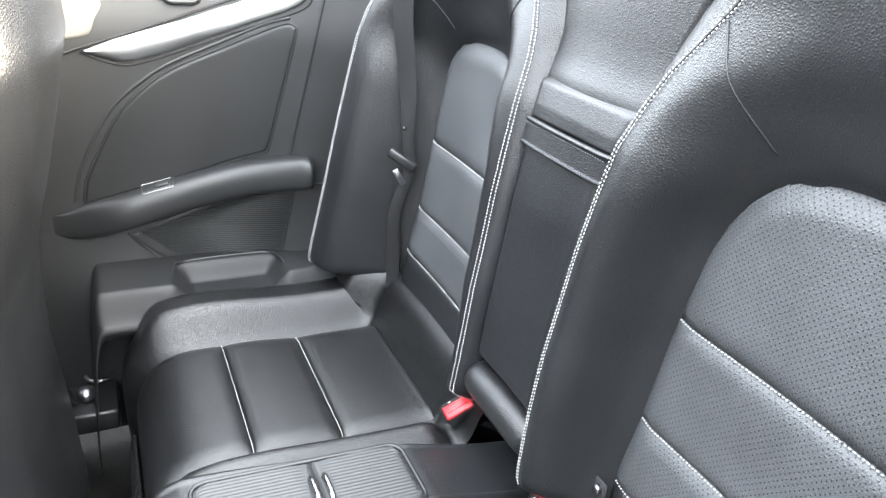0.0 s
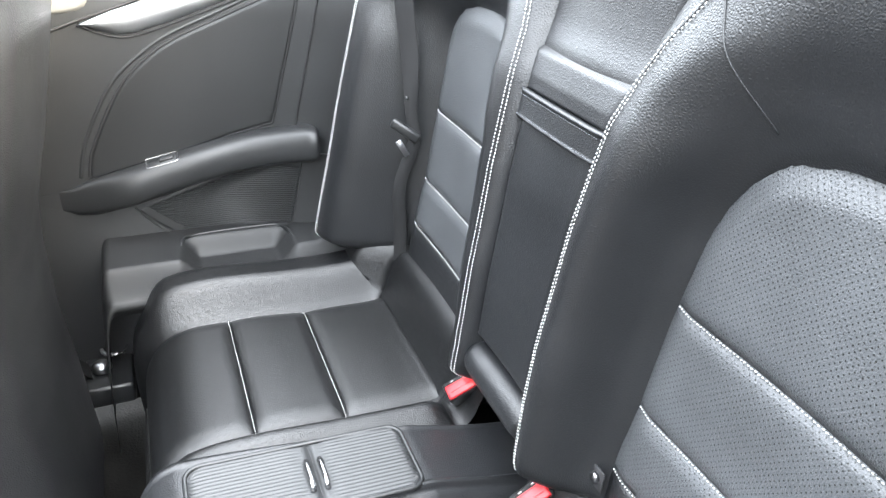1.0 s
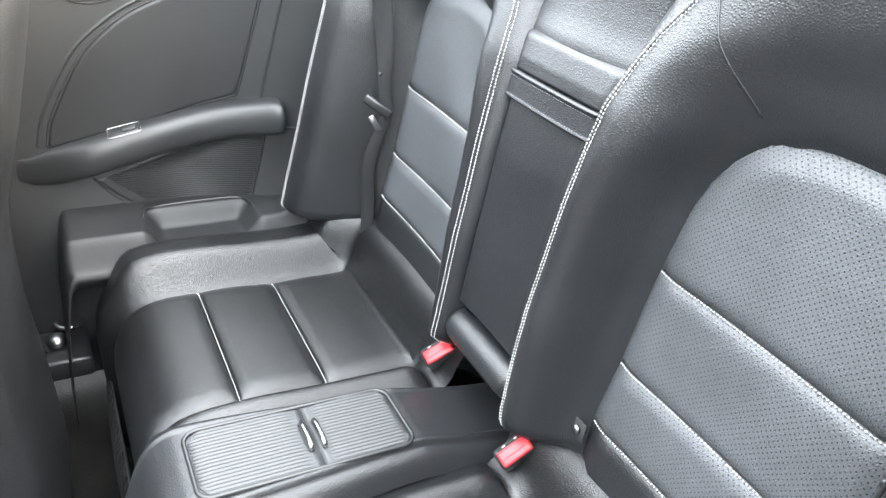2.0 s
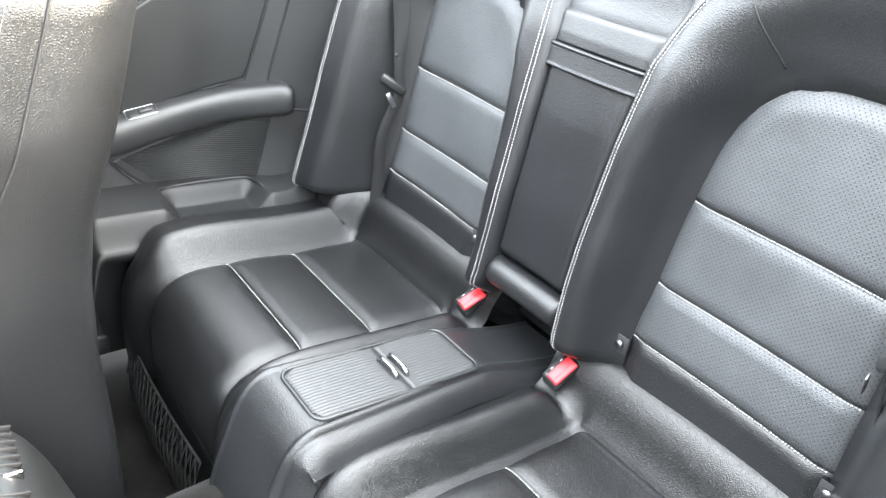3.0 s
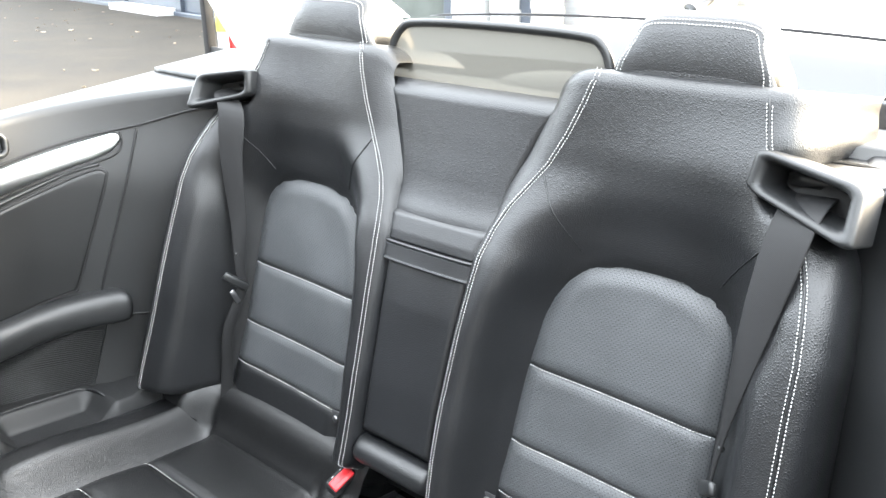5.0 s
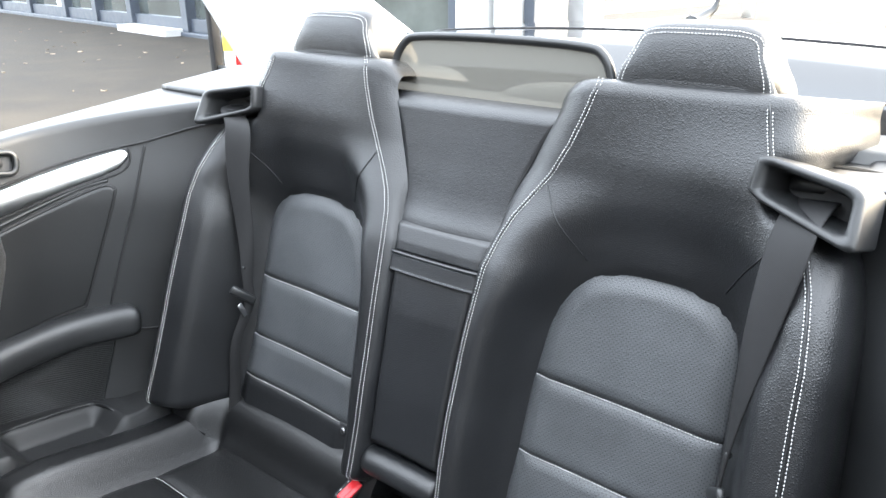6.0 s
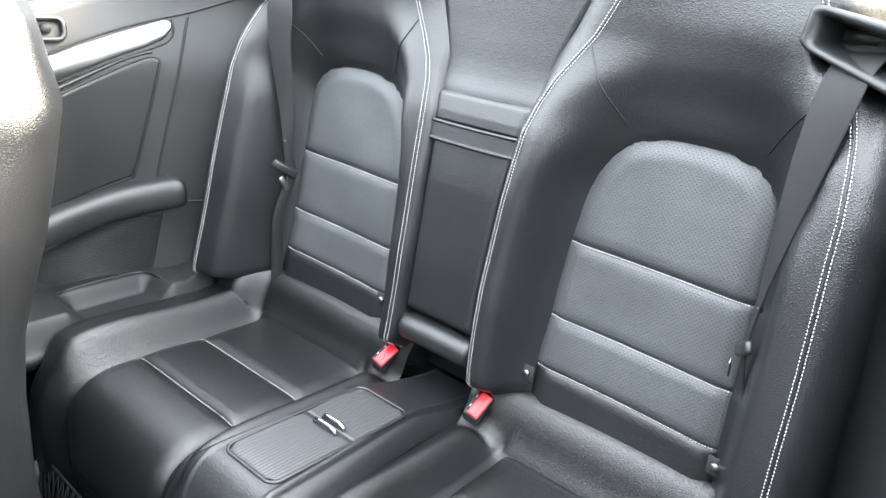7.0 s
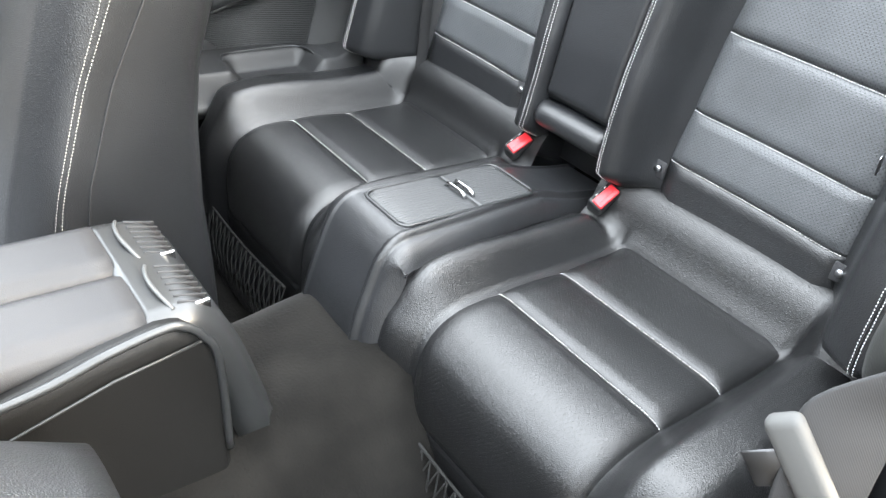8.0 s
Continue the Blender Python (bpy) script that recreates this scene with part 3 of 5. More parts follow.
def outline(x0, x1, y0, y1, r, n=6):
    pts = []
    for cx, cy, a in ((x1 - r, y1 - r, 0), (x0 + r, y1 - r, 90), (x0 + r, y0 + r, 180), (x1 - r, y0 + r, 270)):
        pts += [(cx + r * math.cos(radians(a + 90 * k / n)), cy + r * math.sin(radians(a + 90 * k / n))) for k in range(n + 1)]
    return pts


def lid_z(y):
    return float(np.interp(-y, [0.12, 0.15, 0.26, 0.36, 0.40], [0.437, 0.442, 0.446, 0.449, 0.446]))


bm = bmesh.new()
tube(bm, [(x, y, lid_z(y) + 0.0015) for x, y in outline(-0.049, 0.049, -0.378, -0.142, 0.016)], 0.0028, 6, True)
part("lid_rim", bm, PLASTIC_SMOOTH, tun)
for k, (y0, y1) in enumerate(((-0.375, -0.2485), (-0.2475, -0.145))):
    bm = bmesh.new()
    n = 18 if k == 0 else 15
    w = 0.046

    def rib(u, v, y0=y0, y1=y1, k=k):
        y = y0 + (y1 - y0) * v
        x = w * (2 * u - 1)
        # rounded outer corners
        e = (y - y0) if k == 0 else (y1 - y)
        lim = w - (0.014 - math.sqrt(max(0.0, 0.014 ** 2 - (0.014 - min(e, 0.014)) ** 2)))
        x = max(-lim, min(lim, x))
        near = abs(y - (y1 if k == 0 else y0))
        wave = 0.0010 * (0.5 + 0.5 * math.cos(2 * math.pi * (2 * u - 1) * 9)) * ss(0.014, 0.020, near)
        return (x, y, lid_z(y) + 0.0012 + wave)
    part("lid", shell(rib, 108, 16, (0, 0, -0.006)), RIBBED, tun, "ribbed rubber lid", smooth=True)
for y in (-0.2555, -0.2405):
    bm = bmesh.new()
    tube(bm, [(-0.020, y, lid_z(y) + 0.001), (-0.017, y, lid_z(y) + 0.0062), (-0.010, y, lid_z(y) + 0.008), (0.012, y, lid_z(y) + 0.008), (0.019, y, lid_z(y) + 0.0062), (0.022, y, lid_z(y) + 0.001)], 0.0032, 8)
    part("lid_handle", bm, CHROME, tun, "small chrome bar handle")


def buckle(x, y, z, turn, label):
    """A flat buckle standing on its narrow edge; its end with the button looks up and forward."""
    th = empty("seat_belt_buckle", (x, y, z), label, "belt buckle", "rear belt buckles")
    n = Vector((0.40, -0.56, 0.72)).normalized()
    long_ = Vector((0.20, 0.77, 0.60))
    long_ = (long_ - n * long_.dot(n)).normalized()
    short = n.cross(long_).normalized()
    short = short if short.x > 0 else -short
    m = Matrix.Translation((x, y, z)) @ Matrix((long_, short, long_.cross(short))).transposed().to_4x4() @ pose(0, 0, 0, 0, 0, turn)
    out = 1 if long_.cross(short).dot(n) > 0 else -1

    def box(x0, x1, y0, y1, z0, z1, r, seg=3):
        bm = rounded_box(x0, x1, y0, y1, min(out * z0, out * z1), max(out * z0, out * z1), r, seg)
        bm.transform(m)
        return bm
    part("housing", box(-0.0235, 0.0235, -0.0135, 0.0135, -0.075, 0.0, 0.005), PLASTIC_SMOOTH, th, "black plastic buckle housing")
    b = part("release_button", box(-0.0200, 0.0200, -0.0070, 0.0115, -0.004, 0.0028, 0.0026), RED, th, "bright red release button")
    part("button_ridge", box(-0.0150, 0.0150, 0.0030, 0.0042, 0.002, 0.0034, 0.0004, 1), RED, b)
    part("slot", box(-0.0170, 0.0170, -0.0112, -0.0078, -0.004, 0.0006, 0.0006, 1), DARK_VOID, th)
    for q in (-0.008, 0.009):
        part("latch", box(q - 0.0025, q + 0.0025, -0.0106, -0.0084, -0.003, 0.0012, 0.0005, 1), STEEL, th, "bright latch tip in the slot")
    return th


buckle(-0.098, -0.041, 0.438, 0, "black seat belt buckle with red button on the console")
buckle(0.096, -0.042, 0.438, -6, "black seat belt buckle with red button against the cushion")

# ---- belt outlets and rear belts ----


def belt_outlet(s):
    """Plastic frame in the shoulder trim through which the rear belt runs."""
    th = empty("belt_outlet", (s * 0.46, 0.02, 0.97), "black plastic belt outlet frame in the shoulder trim", "belt guide", "belt outlets")
    # frame outline in a plane that leans; corners from inner top round to inner bottom
    c = [Vector(p) for p in ((0.396, 0.004, 1.033), (0.502, -0.020, 1.014), (0.505, -0.042, 0.953), (0.391, 0.002, 0.990))]

    def at(u, v, o=0.0):
        p = (c[0].lerp(c[1], u)).lerp(c[3].lerp(c[2], u), v)
        n = (c[1] - c[0]).cross(c[3] - c[0]).normalized()
        n = n if n.y < 0 else -n
        p = p + n * o
        return Vector((s * p.x, p.y, p.z))

    def ring(mu, mv, r, o):
        return [at(x, y, o) for x, y in outline(mu, 1 - mu, mv, 1 - mv, r, 5)]
    bm = bmesh.new()
    loops = [ring(0.0, 0.0, 0.14, -0.05), ring(0.0, 0.0, 0.14, -0.004), ring(0.012, 0.02, 0.14, 0.002), ring(0.05, 0.08, 0.13, 0.004), ring(0.10, 0.16, 0.12, 0.001), ring(0.125, 0.20, 0.11, -0.008), ring(0.20, 0.30, 0.08, -0.045)]
    vs = [[bm.verts.new(p) for p in lp] for lp in loops]
    for a, b in zip(vs, vs[1:]):
        for i in range(len(a)):
            k = (i + 1) % len(a)
            bm.faces.new((a[i], a[k], b[k], b[i]))
    part("frame", bm, PLASTIC, th)
    bm = bmesh.new()
    bm.faces.new([bm.verts.new(p) for p in ring(0.19, 0.29, 0.08, -0.044)])
    part("cavity", bm, DARK_VOID, th)
    return th


belt_outlet(1)
belt_outlet(-1)


def ribbon(path, width, wdir, thick=0.0013, twist=None):
    """A belt along path; wdir gives the direction across it at each point."""
    bm = bmesh.new()
    n = len(path)
    rows = []
    for i, p in enumerate(path):
        p, w = Vector(p), Vector(wdir[i]).normalized()
        a, b = Vector(path[max(i - 1, 0)]), Vector(path[min(i + 1, n - 1)])
        t = w.cross((b - a).normalized()).normalized() * thick
        rows.append([bm.verts.new(p + w * width[i] / 2 * q + t * o) for q, o in ((-1, 0.4), (-0.93, 1), (0.93, 1), (1, 0.4), (1, -0.4), (0.93, -1), (-0.93, -1), (-1, -0.4))])
    for a, b in zip(rows, rows[1:]):
        for k in range(8):
            bm.faces.new((a[k], a[(k + 1) % 8], b[(k + 1) % 8], b[k]))
    bm.faces.new(rows[0])
    bm.faces.new(rows[-1][::-1])
    return bm


def rear_belt(s, low, dy, label):
    """low: how far out the tongue hangs; dy: how far it hangs back."""
    th = empty("rear_seat_belt", (s * low, -0.03, 0.42), label, "seat belt", "rear seat belts")
    key = [(s * 0.455, 0.045, 0.992), (s * 0.452, 0.002, 0.984), (s * (low + 0.020), -0.022 + dy * 0.3, 0.960), (s * (low + 0.012), -0.032 + dy * 0.6, 0.88), (s * (low + 0.004), -0.030 + dy, 0.78), (s * low, -0.028 + dy, 0.70), (s * low, -0.022 + dy, 0.655), (s * (low + 0.012), -0.018, 0.58), (s * (low + 0.018), -0.014, 0.50), (s * (low + 0.022), -0.012, 0.40)]
    path = smooth_path(key, 6)
    wd = []
    for p in path:
        k = ss(0.90, 0.66, p.z)
        k2 = ss(0.60, 0.45, p.z)
        a = radians(-22 - 50 * k + 10 * k2)
        wd.append((s * math.cos(a), math.sin(a), 0.05))
    wide = [table(p.z, [(0.40, 0.022), (0.66, 0.018), (0.70, 0.017), (0.76, 0.025), (0.85, 0.036), (0.93, 0.047), (1.0, 0.047)]) for p in path]
    part("webbing", ribbon(path, wide, wd), WEBBING, th)
    # tongue hanging on the belt
    bm = rounded_box(-0.024, 0.024, -0.005, 0.005, -0.008, 0.008, 0.004)
    bm.transform(pose(s * low, -0.036 + dy, 0.672, 0, s * -30, s * -62))
    tg = part("tongue_grip", bm, PLASTIC_SMOOTH, th, "black plastic tongue grip")
    bm = rounded_box(-0.0045, 0.0045, -0.0010, 0.0010, -0.028, 0.0, 0.0008, 1)
    bm.transform(pose(s * (low - 0.007), -0.050 + dy, 0.660, 0, s * 32, s * -82))
    part("tongue_blade", bm, STEEL, tg, "steel tongue blade")
    bm = bmesh.new()
    bmesh.ops.create_cone(bm, cap_ends=True, segments=12, radius1=0.004, radius2=0.0035, depth=0.004, matrix=pose(s * (low + 0.004), -0.034 + dy, 0.72, 90))
    part("stop_button", bm, PLASTIC_SMOOTH, th)
    return th


rear_belt(1, 0.428, 0.0, "black seat belt hanging from its outlet with steel tongue")
rear_belt(-1, 0.398, 0.022, "black seat belt hanging from its outlet with steel tongue")

# ---- side trim ----


def sill_z(y):
    return 0.991 + 0.262 * y


def belt_z(y):
    return sill_z(y) - 0.004


def side_x(y, z):
    """Inner face of the side trim (right-hand side)."""
    x = 0.655 + 0.020 * ss(0.80, 0.95, z) - 0.012 * ss(0.52, 0.36, z)
    return x - 0.125 * min(1.3, max(0.0, (y + 0.25) / 0.25)) ** 1.8


def side_panel(s, y0, label):
    th = empty("side_trim_panel", (s * 0.66, (y0 + 0.1) / 2, 0.3), label, "trim panel", "side trim panels")

    def fn(u, v):
        y = y0 + (0.16 - y0) * u
        zb = belt_z(y)
        if v < 0.82:
            z = 0.10 + (zb - 0.012 - 0.10) * v / 0.82
            x = side_x(y, z)
        else:
            k = (v - 0.82) / 0.18
            a = min(1, k * 2.5) * math.pi / 2
            x = side_x(y, zb - 0.012) + 0.012 * (1 - math.cos(a))
            z = zb - 0.012 + 0.012 * math.sin(a)
            q = max(0.0, (k - 0.4) / 0.6)
            x += (0.716 - x) * q
            z += (sill_z(y) - 0.002 - z) * q
        return Vector((s * x, y, z))
    bm = bmesh.new()
    sheet(bm, fn, 60, 60, s > 0)
    part("panel", bm, PLASTIC, th, "grained black plastic side panel")
    return th


def on_side(s, y, z, o=0.0):
    return Vector((s * (side_x(y, z) - o), y, z))


def rail(s, pts, r, sides=6, o=0.002):
    bm = bmesh.new()
    tube(bm, [on_side(s, p.x, p.y, o) for p in smooth_path([Vector((y, z, 0)) for y, z in pts], 8)], r, sides)
    return bm


LT = side_panel(-1, -0.95, "black door and quarter trim with aluminium strip and armrest")
# shoulder line below the belt
part("shoulder_joint", rail(-1, [(-0.90, 0.690), (-0.60, 0.742), (-0.435, 0.795), (-0.306, 0.836), (-0.215, 0.867), (-0.13, 0.896), (-0.069, 0.915), (-0.005, 0.944), (0.03, 0.958)], 0.0022), DARK_VOID, LT)


def strip(s, lo, hi, y0, y1, o, nu=40, nv=8, bulge=0.004, thick=0.006):
    def fn(u, v):
        y = y0 + (y1 - y0) * u
        a, b = table(y, lo), table(y, hi)
        z = a + (b - a) * v
        e = math.sin(math.pi * v) ** 0.5 if 0 < v < 1 else 0
        p = on_side(s, y, z, o + bulge * e)
        return p
    return shell(fn, nu, nv, (s * thick, 0, 0))


part("aluminium_strip", strip(-1, [(-0.436, 0.7885), (-0.415, 0.781), (-0.388, 0.773), (-0.364, 0.774), (-0.313, 0.788), (-0.223, 0.819), (-0.137, 0.853), (-0.110, 0.868), (-0.099, 0.884)], [(-0.436, 0.7905), (-0.392, 0.807), (-0.307, 0.832), (-0.217, 0.860), (-0.13, 0.891), (-0.106, 0.900), (-0.099, 0.897)], -0.436, -0.099, 0.003, 70, 16, 0.006), ALU, LT, "brushed aluminium trim strip")
part("strip_groove", rail(-1, [(-0.440, 0.787), (-0.415, 0.776), (-0.388, 0.768), (-0.362, 0.769), (-0.313, 0.783), (-0.223, 0.814), (-0.137, 0.847), (-0.105, 0.863), (-0.094, 0.882), (-0.095, 0.902)], 0.0018, 6, 0.0008), DARK_VOID, LT)

# recessed field above the armrest
FIELD = [(-0.463, 0.549), (-0.458, 0.575), (-0.451, 0.595), (-0.421, 0.653), (-0.392, 0.697), (-0.351, 0.735), (-0.306, 0.763), (-0.226, 0.796), (-0.165, 0.824), (-0.134, 0.836), (-0.122, 0.832), (-0.121, 0.820), (-0.143, 0.723), (-0.166, 0.630), (-0.177, 0.618), (-0.250, 0.596), (-0.330, 0.574), (-0.420, 0.553), (-0.452, 0.545)]


def field_mesh(poly, rise, edge, mat_, name, parent, label):
    """A slightly raised field of the trim with a rolled edge."""
    pts = [(p.x, p.y) for p in smooth_path([Vector((y, z, 0)) for y, z in poly + [poly[0]]], 4)][:-1]
    ys = [p[0] for p in pts]
    y0, y1 = min(ys) + 0.0006, max(ys) - 0.0006

    def fn(u, v):
        y = y0 + (y1 - y0) * (u - 0.09 * math.sin(2 * math.pi * u))
        zs = []
        for (a, b), (c, d) in zip(pts, pts[1:] + pts[:1]):
            if (a - y) * (c - y) <= 0 and a != c:
                zs.append(b + (y - a) / (c - a) * (d - b))
        z = min(zs) + (max(zs) - min(zs)) * (v - 0.09 * math.sin(2 * math.pi * v))
        d = max(0.0, -seg_dist(y, z, pts))
        return on_side(-1, y, z, rise * math.sqrt(ss(0.0, edge, d)))
    part(name, shell(fn, 70, 40, (-0.005, 0, 0)), mat_, parent, label)


field_mesh(FIELD, 0.0045, 0.005, INSET, "inset_field", LT, "dark leatherette field above the armrest")
part("field_groove", rail(-1, FIELD + [FIELD[0]], 0.0024, 6, 0.0006), DARK_VOID, LT)
part("field_lip", rail(-1, [(-0.476, 0.548), (-0.462, 0.600), (-0.432, 0.660), (-0.402, 0.704), (-0.358, 0.742), (-0.312, 0.770), (-0.230, 0.804), (-0.168, 0.832), (-0.128, 0.845)], 0.0035, 8, -0.0015), PLASTIC, LT)
# upright cover behind the field
part("pillar_joint", rail(-1, [(-0.072, 0.908), (-0.092, 0.825), (-0.110, 0.735), (-0.127, 0.650), (-0.133, 0.612)], 0.0022), DARK_VOID, LT)
part("pillar_joint", rail(-1, [(-0.114, 0.568), (-0.087, 0.570), (-0.02, 0.574)], 0.0020), DARK_VOID, LT)

# armrest
ARM_TOP = [(-0.55, 0.540), (-0.49, 0.534), (-0.40, 0.556), (-0.30, 0.582), (-0.20, 0.603), (-0.115, 0.617)]


ARM_SEC = smooth_path([(-0.004, 0.000, 0), (0.016, 0.001, 0), (0.030, -0.002, 0), (0.038, -0.009, 0), (0.0415, -0.022, 0), (0.041, -0.040, 0), (0.036, -0.052, 0), (0.022, -0.059, 0), (-0.004, -0.061, 0)], 5)


def arm_rest(u, v):
    y = -0.545 + 0.442 * u
    zt = table(y, ARM_TOP) + 0.004
    k = v * (len(ARM_SEC) - 1)
    i = min(int(k), len(ARM_SEC) - 2)
    p = ARM_SEC[i].lerp(ARM_SEC[i + 1], k - i)
    grow = -0.12 + 1.12 * ss(0.0, 0.36, u)
    end = 1 - 0.14 * ss(0.955, 1.0, u) ** 3
    tall = end * (0.35 + 0.65 * ss(0.0, 0.22, u))
    return on_side(-1, y, zt - 0.028 + (p.y + 0.028) * tall, p.x * grow * end)


bm = bmesh.new()
rr_ = sheet(bm, arm_rest, 64, 36)
bm.faces.new([r[-1] for r in rr_])
bm.faces.new([r[0] for r in rr_][::-1])
part("armrest", bm, PLASTIC, LT, "padded black armrest")
sw = [on_side(-1, y, table(y, ARM_TOP) + dz, o) for y, dz, o in ((-0.375, 0.0005, 0.014), (-0.325, 0.0005, 0.014))]
bm = rounded_box(-0.012, 0.012, -0.026, 0.026, -0.003, 0.003, 0.002)
sm = Matrix.Translation((sw[0] + sw[1]) / 2 + Vector((0.006, 0, 0.001))) @ pose(0, 0, 0, 14, 20, 0)
bm.transform(sm)
swp = part("window_switch", bm, PLASTIC_SMOOTH, LT, "black window switch in a bright frame")
bm = bmesh.new()
tube(bm, [(x, y, 0.0035) for x, y in outline(-0.0115, 0.0115, -0.0255, 0.0255, 0.004)], 0.0009, 5, True)
bm.transform(sm)
part("switch_frame", bm, CHROME, swp, "thin bright frame")
bm = rounded_box(-0.009, 0.009, -0.022, 0.022, 0.001, 0.0045, 0.0015)
bm.transform(sm)
part("switch_plate", bm, PLASTIC_SMOOTH, swp)
bm = rounded_box(-0.006, 0.006, -0.004, 0.019, 0.003, 0.008, 0.002)
bm.transform(sm)
part("rocker", bm, PLASTIC, swp)

# speaker field below the armrest, with fine ribs
SPK = [(-0.398, 0.482), (-0.372, 0.455), (-0.342, 0.433), (-0.324, 0.428), (-0.246, 0.429), (-0.163, 0.438), (-0.151, 0.452), (-0.138, 0.505), (-0.129, 0.556), (-0.20, 0.545), (-0.31, 0.515)]
field_mesh(SPK, 0.0015, 0.004, INSET, "speaker_field", LT, "finely ribbed speaker field")
bm = bmesh.new()
for i in range(30):
    z = 0.437 + 0.0036 * i
    ya = table(z, [(0.436, -0.325), (0.488, -0.39), (0.51, -0.31), (0.545, -0.19)])
    yb = table(z, [(0.436, -0.148), (0.545, -0.126)])
    if yb - ya > 0.01:
        tube(bm, [on_side(-1, ya + 0.004, z, 0.004), on_side(-1, (ya + yb) / 2, z, 0.0045), on_side(-1, yb - 0.004, z, 0.004)], 0.0011, 4)
part("speaker_ribs", bm, RIBBED, LT, kind="stuff")
part("speaker_edge", rail(-1, [(-0.404, 0.487), (-0.376, 0.454), (-0.345, 0.430), (-0.324, 0.425), (-0.246, 0.426), (-0.161, 0.435), (-0.148, 0.450), (-0.135, 0.505), (-0.126, 0.556)], 0.0016, 6, 0.0022), PLASTIC_SMOOTH, LT)


# ledge with a tray beside the cushion
def ledge(u, v):
    y = -0.490 + 0.420 * u
    a = v
    x = 0.665 - 0.150 * a
    z = 0.438 - 0.004 * a - 0.05 * ss(0.80, 1.0, a) + 0.012 * ss(-0.13, -0.08, y)
    tray = ss(-0.335 - 0.02 * a, -0.310, y) * ss(-0.158 + 0.01 * a, -0.190, y) * ss(0.30, 0.48, a)
    z -= 0.030 * tray
    z -= 0.30 * (1 - math.sqrt(max(0.0, 1 - ss(-0.450, -0.491, y) ** 2)))
    return Vector((-x, y, z))


part("tray", shell(ledge, 110, 50, (0, 0, -0.02)), LEDGE_PLASTIC, LT, "moulded ledge with a small tray")
bm = bmesh.new()
tray_key = ((-0.352, 0.95), (-0.340, 0.45), (-0.322, 0.31), (-0.280, 0.27), (-0.200, 0.27), (-0.172, 0.32), (-0.158, 0.55), (-0.148, 0.92))
tube(bm, smooth_path([ledge((y + 0.490) / 0.420, a) + Vector((0, 0, 0.0004)) for y, a in tray_key], 8), 0.0022, 8)
part("tray_rim", bm, PLASTIC_SMOOTH, LT)

# speaker cover and release handle on the shoulder
SPK2 = [(-0.60, 0.790), (-0.52, 0.800), (-0.435, 0.808), (-0.415, 0.835), (-0.405, 0.862), (-0.45, 0.880), (-0.55, 0.865), (-0.61, 0.835)]
field_mesh(SPK2, 0.004, 0.006, MESH_FABRIC, "speaker_cover", LT, "grey perforated loudspeaker cover")
bm = bmesh.new()
pts = [on_side(-1, p[0], p[1], 0.006) for p in outline(-0.315, -0.262, 0.862, 0.895, 0.012)]
tube(bm, pts, 0.005, 6, True)
hd = part("release_handle", bm, PLASTIC_SMOOTH, LT, "recessed black release handle")
bm = bmesh.new()
bmesh.ops.create_cone(bm, cap_ends=True, segments=16, radius1=0.009, radius2=0.008, depth=0.006, matrix=Matrix.Translation(on_side(-1, -0.29, 0.878, 0.004)) @ pose(0, 0, 0, 0, 90, 0))
part("knob", bm, DARK_VOID, hd)

RT = side_panel(1, -0.50, "black plastic quarter trim beside the rear seat")
part("trim_joint", rail(1, [(-0.40, 0.895), (-0.2, 0.90), (-0.05, 0.915)], 0.0018), DARK_VOID, RT)


# shoulder covers behind the belt outlets
def shoulder(s):
    def fn(u, v):
        y = 0.030 + 0.21 * v
        x = 0.425 + 0.285 * u + 0.045 * v * (1 - u)
        k = ss(0.05, 0.6, u)
        z = (1.010 + 0.020 * v) * (1 - k) + (sill_z(min(y, 0.20)) + 0.006) * k
        return (s * x, y, z)
    th = empty("shoulder_cover", (s * 0.57, 0.11, 0.93), "grained black shoulder cover behind the belt outlet", "trim panel", "shoulder covers")
    part("cover", shell(fn, 16, 16, (0, 0.0, -0.012)), PLASTIC, th)
    bm = bmesh.new()
    tube(bm, [Vector(fn(0.30, i / 12)) + Vector((0, 0, 0.0002)) for i in range(13)], 0.0012, 5)
    part("joint", bm, DARK_VOID, th)
    return th


shoulder(1)
shoulder(-1)

# wind deflector between the headrests
dfl = empty("wind_deflector", (0, 0.10, 1.04), "black framed mesh wind deflector between the headrests", "wind deflector")
bm = bmesh.new()
frame_pts = smooth_path([(-0.185, 0.10, 1.035), (-0.182, 0.10, 1.085), (-0.165, 0.10, 1.118), (-0.13, 0.10, 1.128), (0.0, 0.10, 1.131), (0.13, 0.10, 1.128), (0.165, 0.10, 1.118), (0.182, 0.10, 1.085), (0.185, 0.10, 1.035)], 6)
tube(bm, frame_pts, 0.0065, 8)
part("frame", bm, PLASTIC_SMOOTH, dfl)
bm = bmesh.new()
lo = [bm.verts.new((p.x, 0.1005, 1.036)) for p in frame_pts]
hi = [bm.verts.new((p.x, 0.1005, p.z)) for p in frame_pts]
for i in range(len(lo) - 1):
    if hi[i].co.z > 1.037 or hi[i + 1].co.z > 1.037:
        bm.faces.new((lo[i], lo[i + 1], hi[i + 1], hi[i]))
part("mesh_panel", bm, MESH_SEE, dfl, "fine see-through mesh")

# parcel shelf behind the seats with a high brake light hump


def shelf(u, v):
    x = -0.62 + 1.24 * u
    y = 0.16 + 0.40 * v
    return (x, y, 1.035 + 0.012 * math.sin(math.pi * v))


